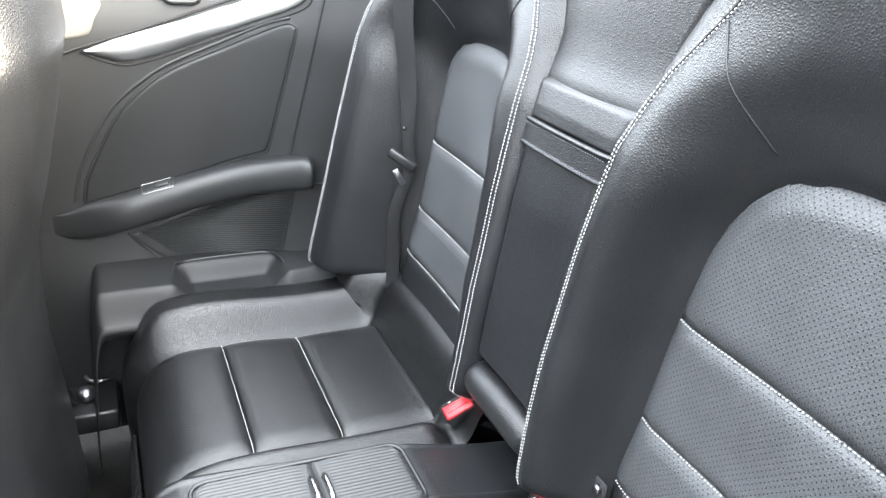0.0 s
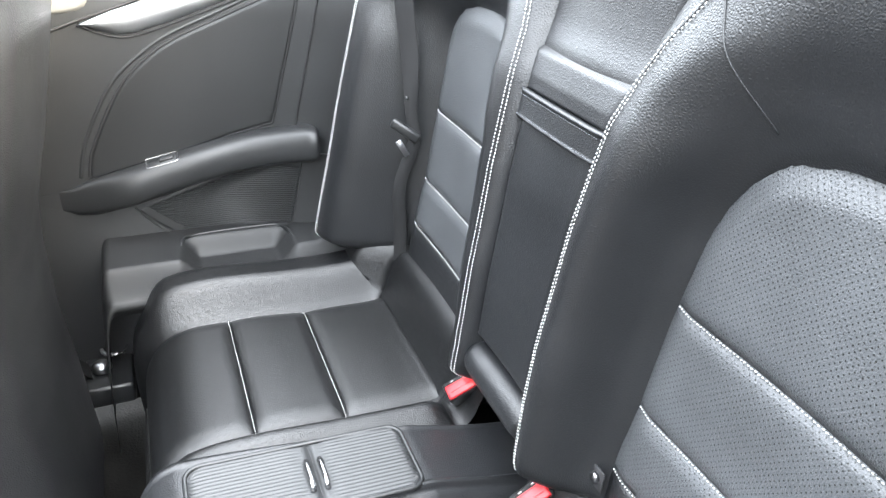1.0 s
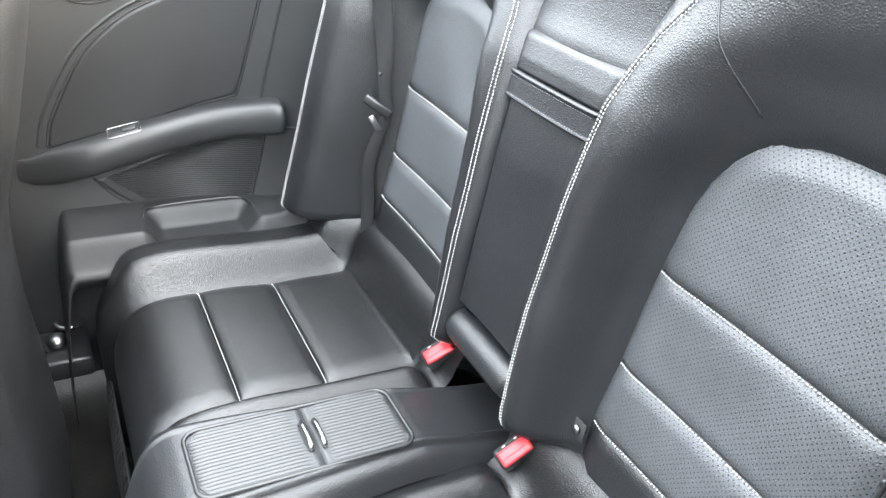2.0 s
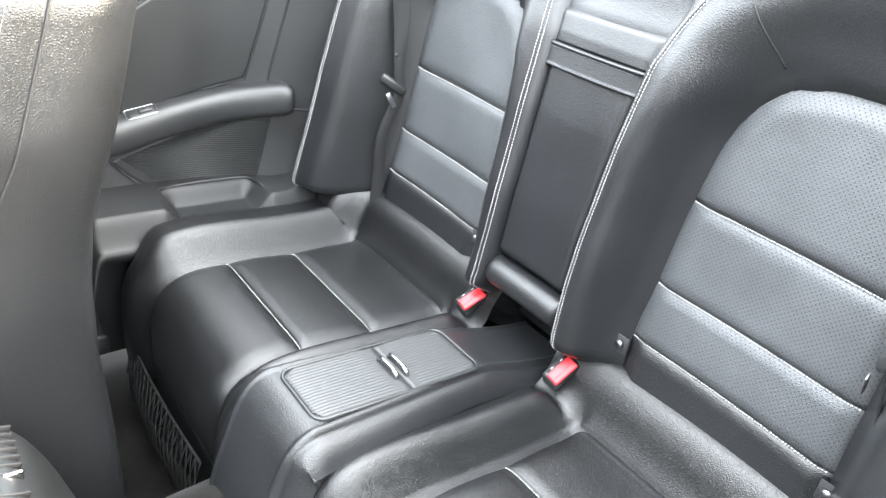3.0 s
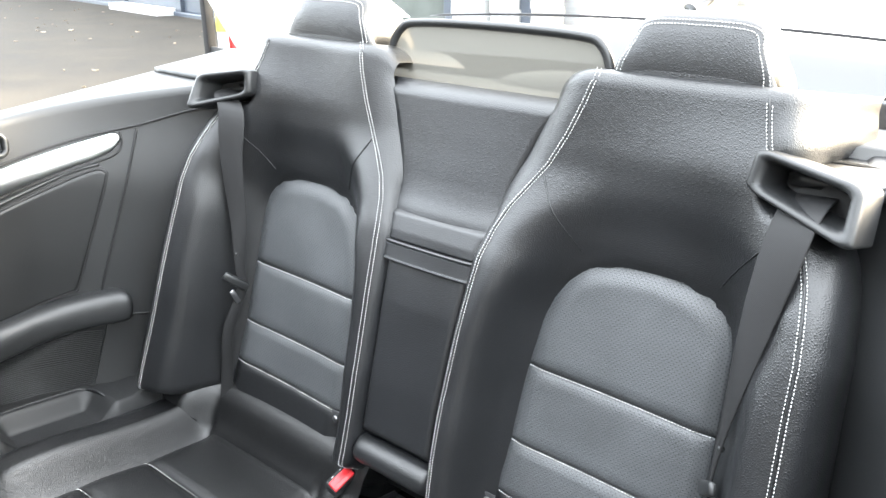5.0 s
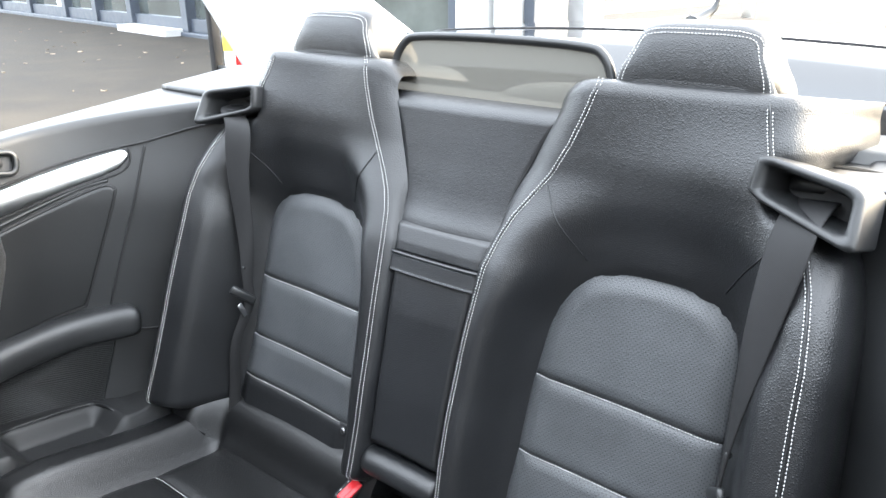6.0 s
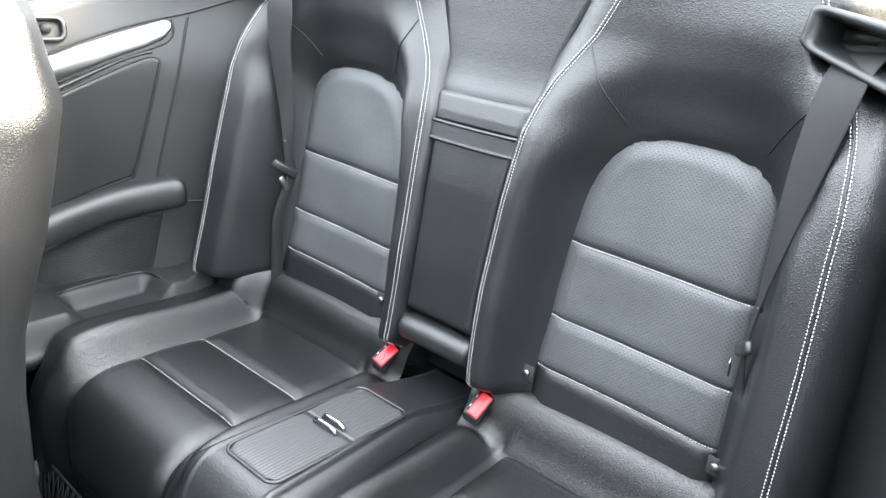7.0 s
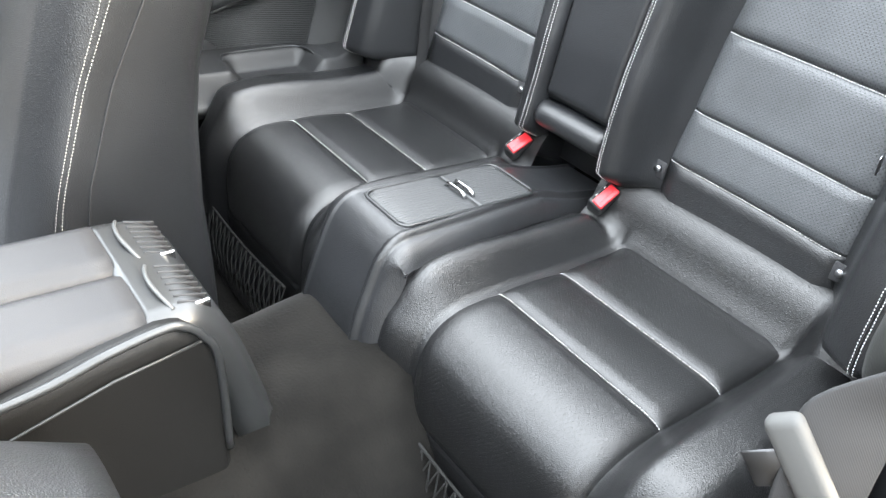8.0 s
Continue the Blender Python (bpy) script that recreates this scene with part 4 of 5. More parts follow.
thing("rear_shelf", shell(shelf, 20, 10, (0, 0, -0.12)), GREY_PLASTIC, "dark grey rear shelf behind the seats", "shelf", kind="structure")


def hump(u, v):
    a = math.pi * v
    w = 2 * u - 1
    k = max(0.0, 1 - w * w) ** 0.5
    return (0.02 + 0.15 * w, 0.34 - 0.05 * math.cos(a) * (0.3 + 0.7 * k), 1.044 + 0.034 * math.sin(a) * k)


thing("brake_light_cover", shell(hump, 24, 12, (0, 0, -0.01)), GREY_PLASTIC, "low dark brake light cover on the shelf", "light cover")

# ---- front seat on the far side ----
fs = empty("front_seat_unit", (-0.38, -0.70, 0.08), "black leather front seat seen from behind", "car seat")
FS_REAR = [(0.16, -0.520), (0.30, -0.528), (0.40, -0.537), (0.52, -0.536), (0.60, -0.528), (0.66, -0.512), (0.70, -0.500), (0.78, -0.480), (0.86, -0.462), (0.94, -0.466), (1.00, -0.485)]
FS_SEAM = [(0.16, -0.74), (0.30, -0.72), (0.475, -0.690), (0.60, -0.650), (0.70, -0.604), (0.84, -0.560), (0.94, -0.535), (1.00, -0.53)]
FS_FRONT = [(0.16, -0.83), (0.30, -0.80), (0.45, -0.765), (0.60, -0.72), (0.70, -0.690), (0.84, -0.64), (0.94, -0.60), (1.00, -0.56)]


def fs_half(z):
    return table(z, [(0.16, 0.215), (0.40, 0.225), (0.60, 0.225), (0.72, 0.232), (0.85, 0.225), (0.94, 0.185), (1.00, 0.13)])


def fs_section(u, v):
    """u round the section from the front inner corner over the back to the front outer corner."""
    z = 0.16 + 0.84 * v
    h = fs_half(z)
    r, m, f = table(z, FS_REAR), table(z, FS_SEAM), table(z, FS_FRONT)
    key = [(h - 0.045, f - 0.01), (h - 0.01, f + 0.012), (h + 0.004, (f + m) / 2), (h + 0.002, m), (h - 0.002, (m + r) / 2), (h - 0.022, r - 0.018), (h - 0.06, r + 0.002), (0.08, r + 0.014), (0, r + 0.016)]
    key = key + [(-x, y) for x, y in key[-2::-1]]
    k = u * (len(key) - 1)
    i = min(int(k), len(key) - 2)
    a0, a1, a2, a3 = key[max(i - 1, 0)], key[i], key[i + 1], key[min(i + 2, len(key) - 1)]
    t = k - i
    c = [0.5 * (2 * a1[q] + (a2[q] - a0[q]) * t + (2 * a0[q] - 5 * a1[q] + 4 * a2[q] - a3[q]) * t * t + (3 * a1[q] - a0[q] - 3 * a2[q] + a3[q]) * t ** 3) for q in (0, 1)]
    return Vector((-0.385 + c[0], c[1], z))


bm = bmesh.new()
rr_ = sheet(bm, fs_section, 64, 60)
bm.faces.new([v for v in rr_[-1]][::-1])
for j in range(60):
    bm.faces.new((rr_[j][0], rr_[j + 1][0], rr_[j + 1][-1], rr_[j][-1]))
part("backrest", bm, LEATHER, fs, "black leather backrest shell")
bm = bmesh.new()
tube(bm, [fs_section(3 / 16, i / 50) + Vector((0.0008, 0, 0)) for i in range(51)], 0.0016, 5)
part("back_seam", bm, DARK_VOID, fs)
for off in (0.0, 0.012):
    bm = bmesh.new()
    stitches(bm, [fs_section((2.15 - off * 20) / 16, i / 60) + Vector((0.0008, 0, 0)) for i in range(8, 61)], 0.0042, 0.0040, 0.0005)
    part("seam", bm, THREAD_GREY, fs, "row of pale stitching", kind="stuff")


def fs_head(u, v):
    a = u * 2 * math.pi
    k = math.sin(math.pi * min(0.999, max(0.001, v))) ** 0.35
    return Vector((-0.385 + 0.125 * math.cos(a) * k, -0.545 + 0.055 * math.sin(a) * k, 1.01 + 0.17 * v))


bm = bmesh.new()
sheet(bm, fs_head, 32, 16)
part("headrest", bm, LEATHER, fs, "black leather headrest")


def fs_cushion(u, v):
    y = -1.22 + 0.50 * v
    x = -0.385 + 0.25 * (2 * u - 1)
    return (x, y, 0.40 - 0.05 * v + 0.02 * abs(2 * u - 1) ** 3)


part("cushion", shell(fs_cushion, 16, 16, (0, 0, -0.14)), LEATHER, fs)
bm = rounded_box(-0.60, -0.17, -1.15, -0.60, 0.07, 0.17, 0.02)
part("seat_base", bm, PLASTIC, fs)

# near front seat, its backrest folded forward
ds = empty("folded_seat_unit", (0.40, -1.15, 0.08), "black leather front seat folded forward", "car seat")


def ds_back(u, v):
    w = 2 * u - 1
    y = -0.80 - 0.52 * v
    return (0.40 + (0.20 - 0.03 * v) * w, y, 0.50 + 0.32 * v - 0.05 * abs(w) ** 4 + 0.015 * math.sin(math.pi * v))


part("backrest", shell(ds_back, 24, 24, (0, -0.05, -0.11)), LEATHER, ds)


def ds_cushion(u, v):
    w = 2 * u - 1
    return (0.40 + 0.235 * w, -1.45 + 0.55 * v, 0.33 + 0.025 * abs(w) ** 3)


part("cushion", shell(ds_cushion, 16, 16, (0, 0, -0.14)), LEATHER, ds)
part("seat_base", rounded_box(0.20, 0.60, -1.40, -0.90, 0.07, 0.20, 0.02), PLASTIC, ds)


def dash(u, v):
    a = v * math.pi * 0.55
    return (-0.74 + 1.48 * u, -1.98 + 0.38 * math.sin(a) + 0.02 * math.cos(6 * u), 0.62 + 0.26 * math.cos(a))


thing("dashboard", shell(dash, 30, 16, (0, -0.2, -0.3)), PLASTIC, "black grained dashboard across the cabin", "dashboard", kind="structure")

# ---- front centre console ----
cc = empty("front_centre_console", (0.02, -0.9, 0.08), "black front console with split armrest lid and rear air vents", "console")
CX = 0.022


def cons_top(x0, x1, y0, y1):
    def fn(u, v):
        x = x0 + (x1 - x0) * u
        y = y0 + (y1 - y0) * v
        e = min(u, 1 - u) * (x1 - x0)
        return (x, y, 0.476 + 0.010 * ss(0, 0.02, e) + 0.012 * (-0.71 - y))
    return shell(fn, 14, 20, (0, 0, -0.035))


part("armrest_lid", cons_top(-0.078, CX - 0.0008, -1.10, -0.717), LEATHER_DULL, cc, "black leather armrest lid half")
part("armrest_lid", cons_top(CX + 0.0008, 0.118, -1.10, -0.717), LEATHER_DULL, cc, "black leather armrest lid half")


def cons_rear(u, v):
    x = -0.082 + 0.204 * u
    pr = smooth_path([(-0.714, 0.482, 0), (-0.69, 0.482, 0), (-0.665, 0.476, 0), (-0.645, 0.458, 0), (-0.628, 0.425, 0), (-0.612, 0.38, 0), (-0.585, 0.28, 0), (-0.57, 0.16, 0)], 6)
    k = v * (len(pr) - 1)
    i = min(int(k), len(pr) - 2)
    p = pr[i].lerp(pr[i + 1], k - i)
    e = min(u, 1 - u) * 0.204
    return Vector((x, p.x - 0.012 * ss(0.02, 0.0, e), p.y - 0.010 * ss(0.02, 0, e)))


part("rear_cover", shell(cons_rear, 24, 40, (0, -0.03, -0.03)), PLASTIC_SMOOTH, cc, "smooth rear cover of the console")
bm = rounded_box(-0.088, 0.130, -1.10, -0.66, 0.10, 0.448, 0.012)
part("body", bm, PLASTIC, cc)


SIDE_TOP = [(-1.10, 0.440), (-0.85, 0.461), (-0.76, 0.482), (-0.715, 0.490), (-0.695, 0.487), (-0.676, 0.468), (-0.662, 0.430), (-0.656, 0.30)]


def side_plate(u, v):
    y = -1.10 + 0.444 * u
    z = 0.12 + (table(y, SIDE_TOP) - 0.12) * v
    return (0.140 + 0.004 * math.sin(math.pi * min(1, 1.3 * v)), y, z)


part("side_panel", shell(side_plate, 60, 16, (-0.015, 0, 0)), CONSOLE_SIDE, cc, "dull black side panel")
bm = bmesh.new()
tube(bm, smooth_path([(0.141, y, z) for y, z in SIDE_TOP], 6), 0.0045, 8)
part("side_edge", bm, PLASTIC_SMOOTH, cc)
bm = bmesh.new()
tube(bm, [(0.1445, -1.10, 0.395), (0.1445, -0.855, 0.424), (0.1445, -0.76, 0.452), (0.1435, -0.679, 0.464)], 0.0016, 6)
part("side_seam", bm, PLASTIC, cc)
for k, xc in enumerate((-0.028, 0.066)):
    bm = bmesh.new()
    for i in range(7):
        x = xc - 0.033 + 0.011 * i
        rounded_box(x - 0.0012, x + 0.0012, -0.686, -0.652, 0.468, 0.4775, 0.0006, 1, bm)
    bm.transform(Matrix.Translation((0, -0.664, 0.47)) @ pose(0, 0, 0, -16) @ Matrix.Translation((0, 0.664, -0.47)))
    vent = part("air_vent", bm, DARK_VOID, cc, "rear air vent with upright slats")
    bm = bmesh.new()
    tube(bm, smooth_path([(xc - 0.040, -0.690, 0.480), (xc - 0.02, -0.696, 0.486), (xc, -0.698, 0.487), (xc + 0.02, -0.696, 0.486), (xc + 0.040, -0.690, 0.480)], 5), 0.0024, 6)
    part("vent_rim", bm, GREY_PLASTIC, vent)
    bm = rounded_box(xc + 0.033, xc + 0.038, -0.668, -0.652, 0.466, 0.478, 0.0015)
    part("vent_slider", bm, CHROME, vent, "bright vent slider")

# ---- floor, tunnel, net ----


def floor_fn(u, v):
    x = -0.70 + 1.40 * u
    y = -1.6 + 1.75 * v
    hump_ = ss(0.32, 0.06, abs(x - 0.03))
    top = table(y, [(-1.6, 0.29), (-0.75, 0.30), (-0.62, 0.292), (-0.54, 0.290), (-0.47, 0.305), (-0.40, 0.315), (0.15, 0.29)])
    z = 0.075 + hump_ * (top - 0.075)
    return Vector((x, y, z + 0.002 * math.sin(40 * x) * math.sin(33 * y)))


bm = bmesh.new()
sheet(bm, floor_fn, 90, 70)
thing("cabin_carpet", bm, CARPET, "black carpet over the floor and centre tunnel", "carpet", kind="structure")

bm = rounded_box(-0.72, 0.72, 0.11, 0.15, 0.0, 1.02, 0.005)
thing("bulkhead", bm, CARPET, "carpeted bulkhead behind the rear seats", "bulkhead", kind="structure")
bm = rounded_box(-0.74, 0.74, -1.62, -1.58, 0.0, 0.75, 0.005)
thing("front_bulkhead", bm, CARPET, "dark bulkhead at the front of the cabin", "bulkhead", kind="structure")

for s in (-1, 1):
    bm = bmesh.new()

    def net_pt(a, b):
        x = 0.17 + 0.33 * a
        return Vector((s * x, -0.424 - 0.014 * math.sin(math.pi * b) * (0.5 + 0.5 * math.sin(math.pi * a)) - 0.006, 0.225 - 0.14 * b - 0.012 * math.sin(math.pi * a)))
    for i in range(20):
        for d in (-1, 1):
            pts = []
            for k in range(13):
                b = k / 12
                a = i / 19 + d * 0.10 * b
                if 0 <= a <= 1:
                    pts.append(net_pt(a, b) + Vector((0, 0.002 * d * math.sin(12 * b * math.pi), 0)))
            if len(pts) > 2:
                tube(bm, pts, 0.0014, 4)
    tube(bm, [net_pt(i / 20, 0) for i in range(21)], 0.0022, 6)
    tube(bm, [net_pt(i / 20, 1) for i in range(21)], 0.003, 6)
    thing("storage_net", bm, NETTING, "black elastic storage net below the rear cushion", "net", "storage nets")

# belt anchor bolt by the far door
ab = empty("belt_anchor", (-0.60, -0.50, 0.20), "chrome belt anchor bolt beside the far seat", "belt anchor")
bm = bmesh.new()
bmesh.ops.create_uvsphere(bm, u_segments=16, v_segments=10, radius=0.017, matrix=Matrix.Translation((-0.60, -0.500, 0.215)) @ Matrix.Diagonal((1, 1, 0.75, 1)))
part("bolt_head", bm, CHROME, ab, "domed chrome bolt head")
bm = bmesh.new()
tube(bm, [Vector((-0.645 + 0.024 * math.cos(a), -0.478 + 0.022 * math.sin(a), 0.222)) for a in [2 * math.pi * i / 16 for i in range(16)]], 0.0035, 6, True)
part("ring", bm, CHROME, ab, "chrome ring")
bm = rounded_box(-0.67, -0.55, -0.53, -0.45, 0.165, 0.205, 0.006)
part("bracket", bm, PLASTIC_SMOOTH, ab)
part("webbing", ribbon([(-0.60, -0.52, 0.21), (-0.60, -0.60, 0.30), (-0.60, -0.70, 0.42)], [0.047] * 3, [(1, 0.2, 0)] * 3), WEBBING, ab)

# ---- near front belt with its guide ----
fb = empty("front_seat_belt", (0.66, -0.56, 0.30), "black front seat belt running through a grey guide loop", "seat belt")


LOBE_C, LOBE_X, LOBE_Z = Vector((0.628, -0.490, 0.772)), Vector((0.64, 0.75, 0.08)).normalized(), Vector((0.06, -0.12, 0.99)).normalized()
LOBE_N = LOBE_X.cross(LOBE_Z).normalized()
LOBE_N = LOBE_N if LOBE_N.y < 0 else -LOBE_N


def lobe(a, k, o):
    """A point of the rounded plate: a round it, k the share of its size, o metres out of it."""
    c, s_ = math.cos(a), math.sin(a)
    r = 1 / (abs(c) ** 2.4 + abs(s_) ** 2.4) ** (1 / 2.4)
    return LOBE_C + LOBE_X * (0.044 * c * r * k) + LOBE_Z * (0.084 * s_ * r * k) + LOBE_N * o


bm = bmesh.new()
rings = [[bm.verts.new(lobe(2 * math.pi * i / 40, k, o)) for i in range(40)] for k, o in ((0.90, -0.012), (0.97, -0.008), (1.0, -0.002), (0.95, 0.004), (0.84, 0.009), (0.78, 0.006), (0.74, 0.001), (0.70, 0.006), (0.62, 0.010), (0.48, 0.006), (0.42, -0.006), (0.40, -0.014))]
for a_, b_ in zip(rings, rings[1:]):
    for i in range(40):
        bm.faces.new((a_[i], a_[(i + 1) % 40], b_[(i + 1) % 40], b_[i]))
bm.faces.new(rings[-1])
part("guide_plate", bm, GUIDE_GREY, fb, "soft grey guide plate with an oval slot")
bpath = smooth_path([LOBE_C - LOBE_N * 0.013 + LOBE_Z * 0.012, LOBE_C + LOBE_N * 0.002 + LOBE_Z * 0.004, LOBE_C + LOBE_N * 0.014 - LOBE_Z * 0.012, (0.608, -0.530, 0.72), (0.611, -0.536, 0.69), (0.615, -0.538, 0.655), (0.624, -0.520, 0.58), (0.634, -0.505, 0.42), (0.64, -0.50, 0.28)], 6)
part("webbing", ribbon(bpath, [0.047] * len(bpath), [(0.66, 0.72, 0.06)] * len(bpath)), WEBBING, fb)
TONGUE = pose(0.601, -0.552, 0.682, 0, 50, 20)
bm = rounded_box(-0.029, 0.027, -0.006, 0.006, -0.006, 0.013, 0.005, 3)
bm.transform(TONGUE)
tg = part("tongue_grip", bm, PALE_PLASTIC, fb, "pale grey plastic tongue grip")
bm = rounded_box(-0.010, 0.012, -0.0012, 0.0012, -0.024, -0.004, 0.001, 1)
bm.transform(TONGUE)
part("tongue_blade", bm, BLADE, tg, "steel tongue blade")
bm = rounded_box(0.615, 0.655, -0.55, -0.47, 0.20, 0.30, 0.01)
part("anchor_cover", bm, PLASTIC, fb, "dark plastic anchor cover")
# sill
bm = rounded_box(0.60, 0.78, -1.7, -0.30, 0.05, 0.17, 0.012)
sill = thing("door_sill", bm, PLASTIC, "black door sill with a bright scuff plate", "door sill", kind="structure")
bm = rounded_box(0.655, 0.663, -1.5, -0.40, 0.168, 0.174, 0.002)
part("scuff_plate", bm, ALU, sill, "brushed scuff plate")

# ---- body of the car ----
body = empty("car_body", (0, 0.9, 0.0), "gloss black convertible body behind the cabin", "car body")


LEVEL = TILT.inverted()


def deck(u, v):
    w = abs(2 * u - 1)
    y = 0.56 + 1.02 * v
    z = 1.080 - 0.012 * v - 0.11 * ss(0.86, 1.0, v) ** 2 - 0.035 * w ** 2 - 0.24 * ss(0.84, 1.0, w) - 0.11 * ss(0.05, 0.0, v) ** 2
    return LEVEL @ Vector((-0.74 + 1.48 * u, y, z))


part("deck_lid", shell(deck, 60, 60, (0, 0, -0.03)), PAINT, body, "gloss black deck lid")
bm = bmesh.new()
tube(bm, [deck(i / 40, 0.34) + Vector((0, 0, 0.0005)) for i in range(3, 38)], 0.003, 6)
part("lid_gap", bm, DARK_VOID, body)
fin = smooth_path([LEVEL @ Vector(p) for p in ((-0.135, 1.40, 1.060), (-0.115, 1.44, 1.083), (-0.10, 1.46, 1.105), (-0.092, 1.475, 1.165))], 6)
bm = bmesh.new()
tube(bm, fin, [0.026 - 0.022 * (i / (len(fin) - 1)) ** 0.5 for i in range(len(fin))], 12)
part("aerial", bm, PLASTIC_SMOOTH, body, "short black aerial on the lid")


# lid edges of the folded roof at the shoulder, bright and curved
def roof_flap(s):
    def fn(u, v):
        a = u * math.pi
        return (s * (0.54 + 0.10 * v + 0.03 * math.sin(a)), 0.25 + 0.22 * u, 1.035 + 0.045 * math.sin(a) * (1 - 0.5 * v))
    return shell(fn, 18, 10, (0, 0, -0.01))


part("roof_flap", roof_flap(1), PAINT, body, "gloss black folding roof flap")
part("roof_flap", roof_flap(-1), PAINT, body, "gloss black folding roof flap")

# windscreen surround ahead of the cabin, unseen; added to darken the seats' reflections
ws = empty("unseen_windscreen_surround", (0, -1.75, 0.9), "unseen black windscreen surround with header rail", "windscreen frame", kind="structure")
for s in (-1, 1):
    bm = bmesh.new()
    tube(bm, smooth_path([(s * 0.74, -1.95, 0.86), (s * 0.70, -1.55, 1.14), (s * 0.64, -1.24, 1.30)], 8), 0.038, 10)
    part("pillar", bm, PLASTIC, ws)
    part("sun_visor", rounded_box(s * 0.36 - 0.20, s * 0.36 + 0.20, -1.34, -1.20, 1.285, 1.305, 0.008), LEATHER_DULL, ws)
part("header_rail", rounded_box(-0.66, 0.66, -1.32, -1.20, 1.30, 1.35, 0.018, 3), PLASTIC, ws)


# ---- parked car behind, with a printed offer in its windscreen ----
def text_mesh(name, body_text, size, m, material, parent):
    cu = bpy.data.curves.new(name, "FONT")
    cu.body, cu.size, cu.extrude, cu.align_x = body_text, size, 0.001, "LEFT"
    tmp = bpy.data.objects.new(name, cu)
    scene.collection.objects.link(tmp)
    dg = bpy.context.evaluated_depsgraph_get()
    me = bpy.data.meshes.new_from_object(tmp.evaluated_get(dg))
    bpy.data.objects.remove(tmp)
    me.materials.clear()
    me.materials.append(material)
    ob = new(name, me)
    ob.parent = parent
    ob.matrix_parent_inverse = parent.matrix_basis.inverted()
    ob.matrix_basis = m
    return ob


pc = empty("parked_car", (-3.6, 4.2, 0.35), "low white open car with an offer printed in its windscreen", "car")
GZ = 0.42


def pc_body(u, v):
    w = 2 * u - 1
    y = 2.35 + 3.95 * v
    top = 0.50 + 0.26 * ss(0.08, 0.20, v) - 0.36 * ss(0.26, 0.34, v)
    return (-2.95 + 0.90 * w * (1 - 0.08 * (1 - ss(0, 0.15, v))), y, GZ + top - 0.10 * abs(w) ** 4)


part("body", shell(pc_body, 30, 60, (0, 0, -0.28)), WHITE, pc, "white car body")


def pc_screen(u, v):
    w = 2 * u - 1
    return (-2.95 + (0.80 - 0.16 * v) * w, 2.95 + 0.75 * v + 0.10 * w * w, GZ + 0.74 + 0.62 * v)


# reflections in the glass are put into this pale, uneven base colour
SCREEN = mat("windscreen_pale_reflections", (0.42, 0.43, 0.42), 0.12, coat=0.6, vary=0.15, vary_scale=3)
part("windscreen", shell(pc_screen, 20, 10, (0, 0.02, 0)), SCREEN, pc, "pale windscreen full of reflections")


for s in (-1, 1):
    bm = bmesh.new()
    tube(bm, [pc_screen(0.5 + 0.5 * s, i / 6) for i in range(7)], 0.045, 8)
    part("windscreen_pillar", bm, GREY_RENDER, pc, "grey windscreen pillar")
    for y in (2.9, 5.4):
        bm = bmesh.new()
        bmesh.ops.create_cone(bm, cap_ends=True, segments=24, radius1=0.21, radius2=0.21, depth=0.2, matrix=pose(-2.95 + s * 0.80, y, GZ + 0.21, 0, 90, 0))
        wh = part("wheel", bm, TYRE, pc)
        bm = bmesh.new()
        bmesh.ops.create_cone(bm, cap_ends=True, segments=20, radius1=0.14, radius2=0.13, depth=0.22, matrix=pose(-2.95 + s * 0.80, y, GZ + 0.21, 0, 90, 0))
        part("rim", bm, ALU, wh)
tilt = math.degrees(math.atan2(0.62, 0.75))
for txt, size, x, z in (("4.9%", 0.24, -3.62, 0.42), ("APR", 0.11, -3.02, 0.44), ("REPRESENTATIVE", 0.085, -3.58, 0.28)):
    p = Vector((x, 2.95 + 0.75 * z / 0.62 - 0.03 + 0.06, GZ + 0.74 + z))
    text_mesh("lettering", txt, size, Matrix.Translation(p) @ pose(0, -0.05, 0.02, tilt), WHITE, pc)

# the car stands level on the ground
for ob in [o for o in scene.objects if o.parent is None and o.type in {"MESH", "EMPTY"}]:
    ob.matrix_basis = TILT @ ob.matrix_basis

# the parked car stands across, its near windscreen pillar beside the post
corner = TILT @ Vector(pc_screen(0.0, 0.05))
pc.matrix_basis = Matrix.Translation((-3.31, 2.40, 0.623)) @ Matrix.Rotation(radians(85.0), 4, "Z") @ Matrix.Translation(-corner) @ pc.matrix_basis

# ---- outside ----
bm = bmesh.new()
sheet(bm, lambda u, v: Vector((-150 + 300 * u, -150 + 300 * v, -0.14 + 0.015 * math.sin(31 * u) * math.sin(27 * v))), 80, 80)
thing("ground", bm, ASPHALT, "grey-brown asphalt forecourt", "asphalt", kind="structure")

bm = bmesh.new()
random.seed(11)
for i in range(90):
    x, y = random.uniform(-20, -3.5), random.uniform(1.5, 8.5)
    r = random.uniform(0.012, 0.045)
    a = random.uniform(0, 6.28)
    n = 5
    top = [bm.verts.new((x + r * random.uniform(0.5, 1.2) * math.cos(a + 2 * math.pi * k / n), y + r * random.uniform(0.5, 1.2) * math.sin(a + 2 * math.pi * k / n), -0.125 + random.uniform(0.0, 0.02))) for k in range(n)]
    low = [bm.verts.new((v.co.x, v.co.y, -0.15)) for v in top]
    bm.faces.new(top)
    for k in range(n):
        bm.faces.new((top[k], top[(k + 1) % n], low[(k + 1) % n], low[k]))
LEAF = mat("dry_leaf", (0.16, 0.13, 0.095), 0.9, grain=0.3, vary=0.7, vary_scale=0.7)
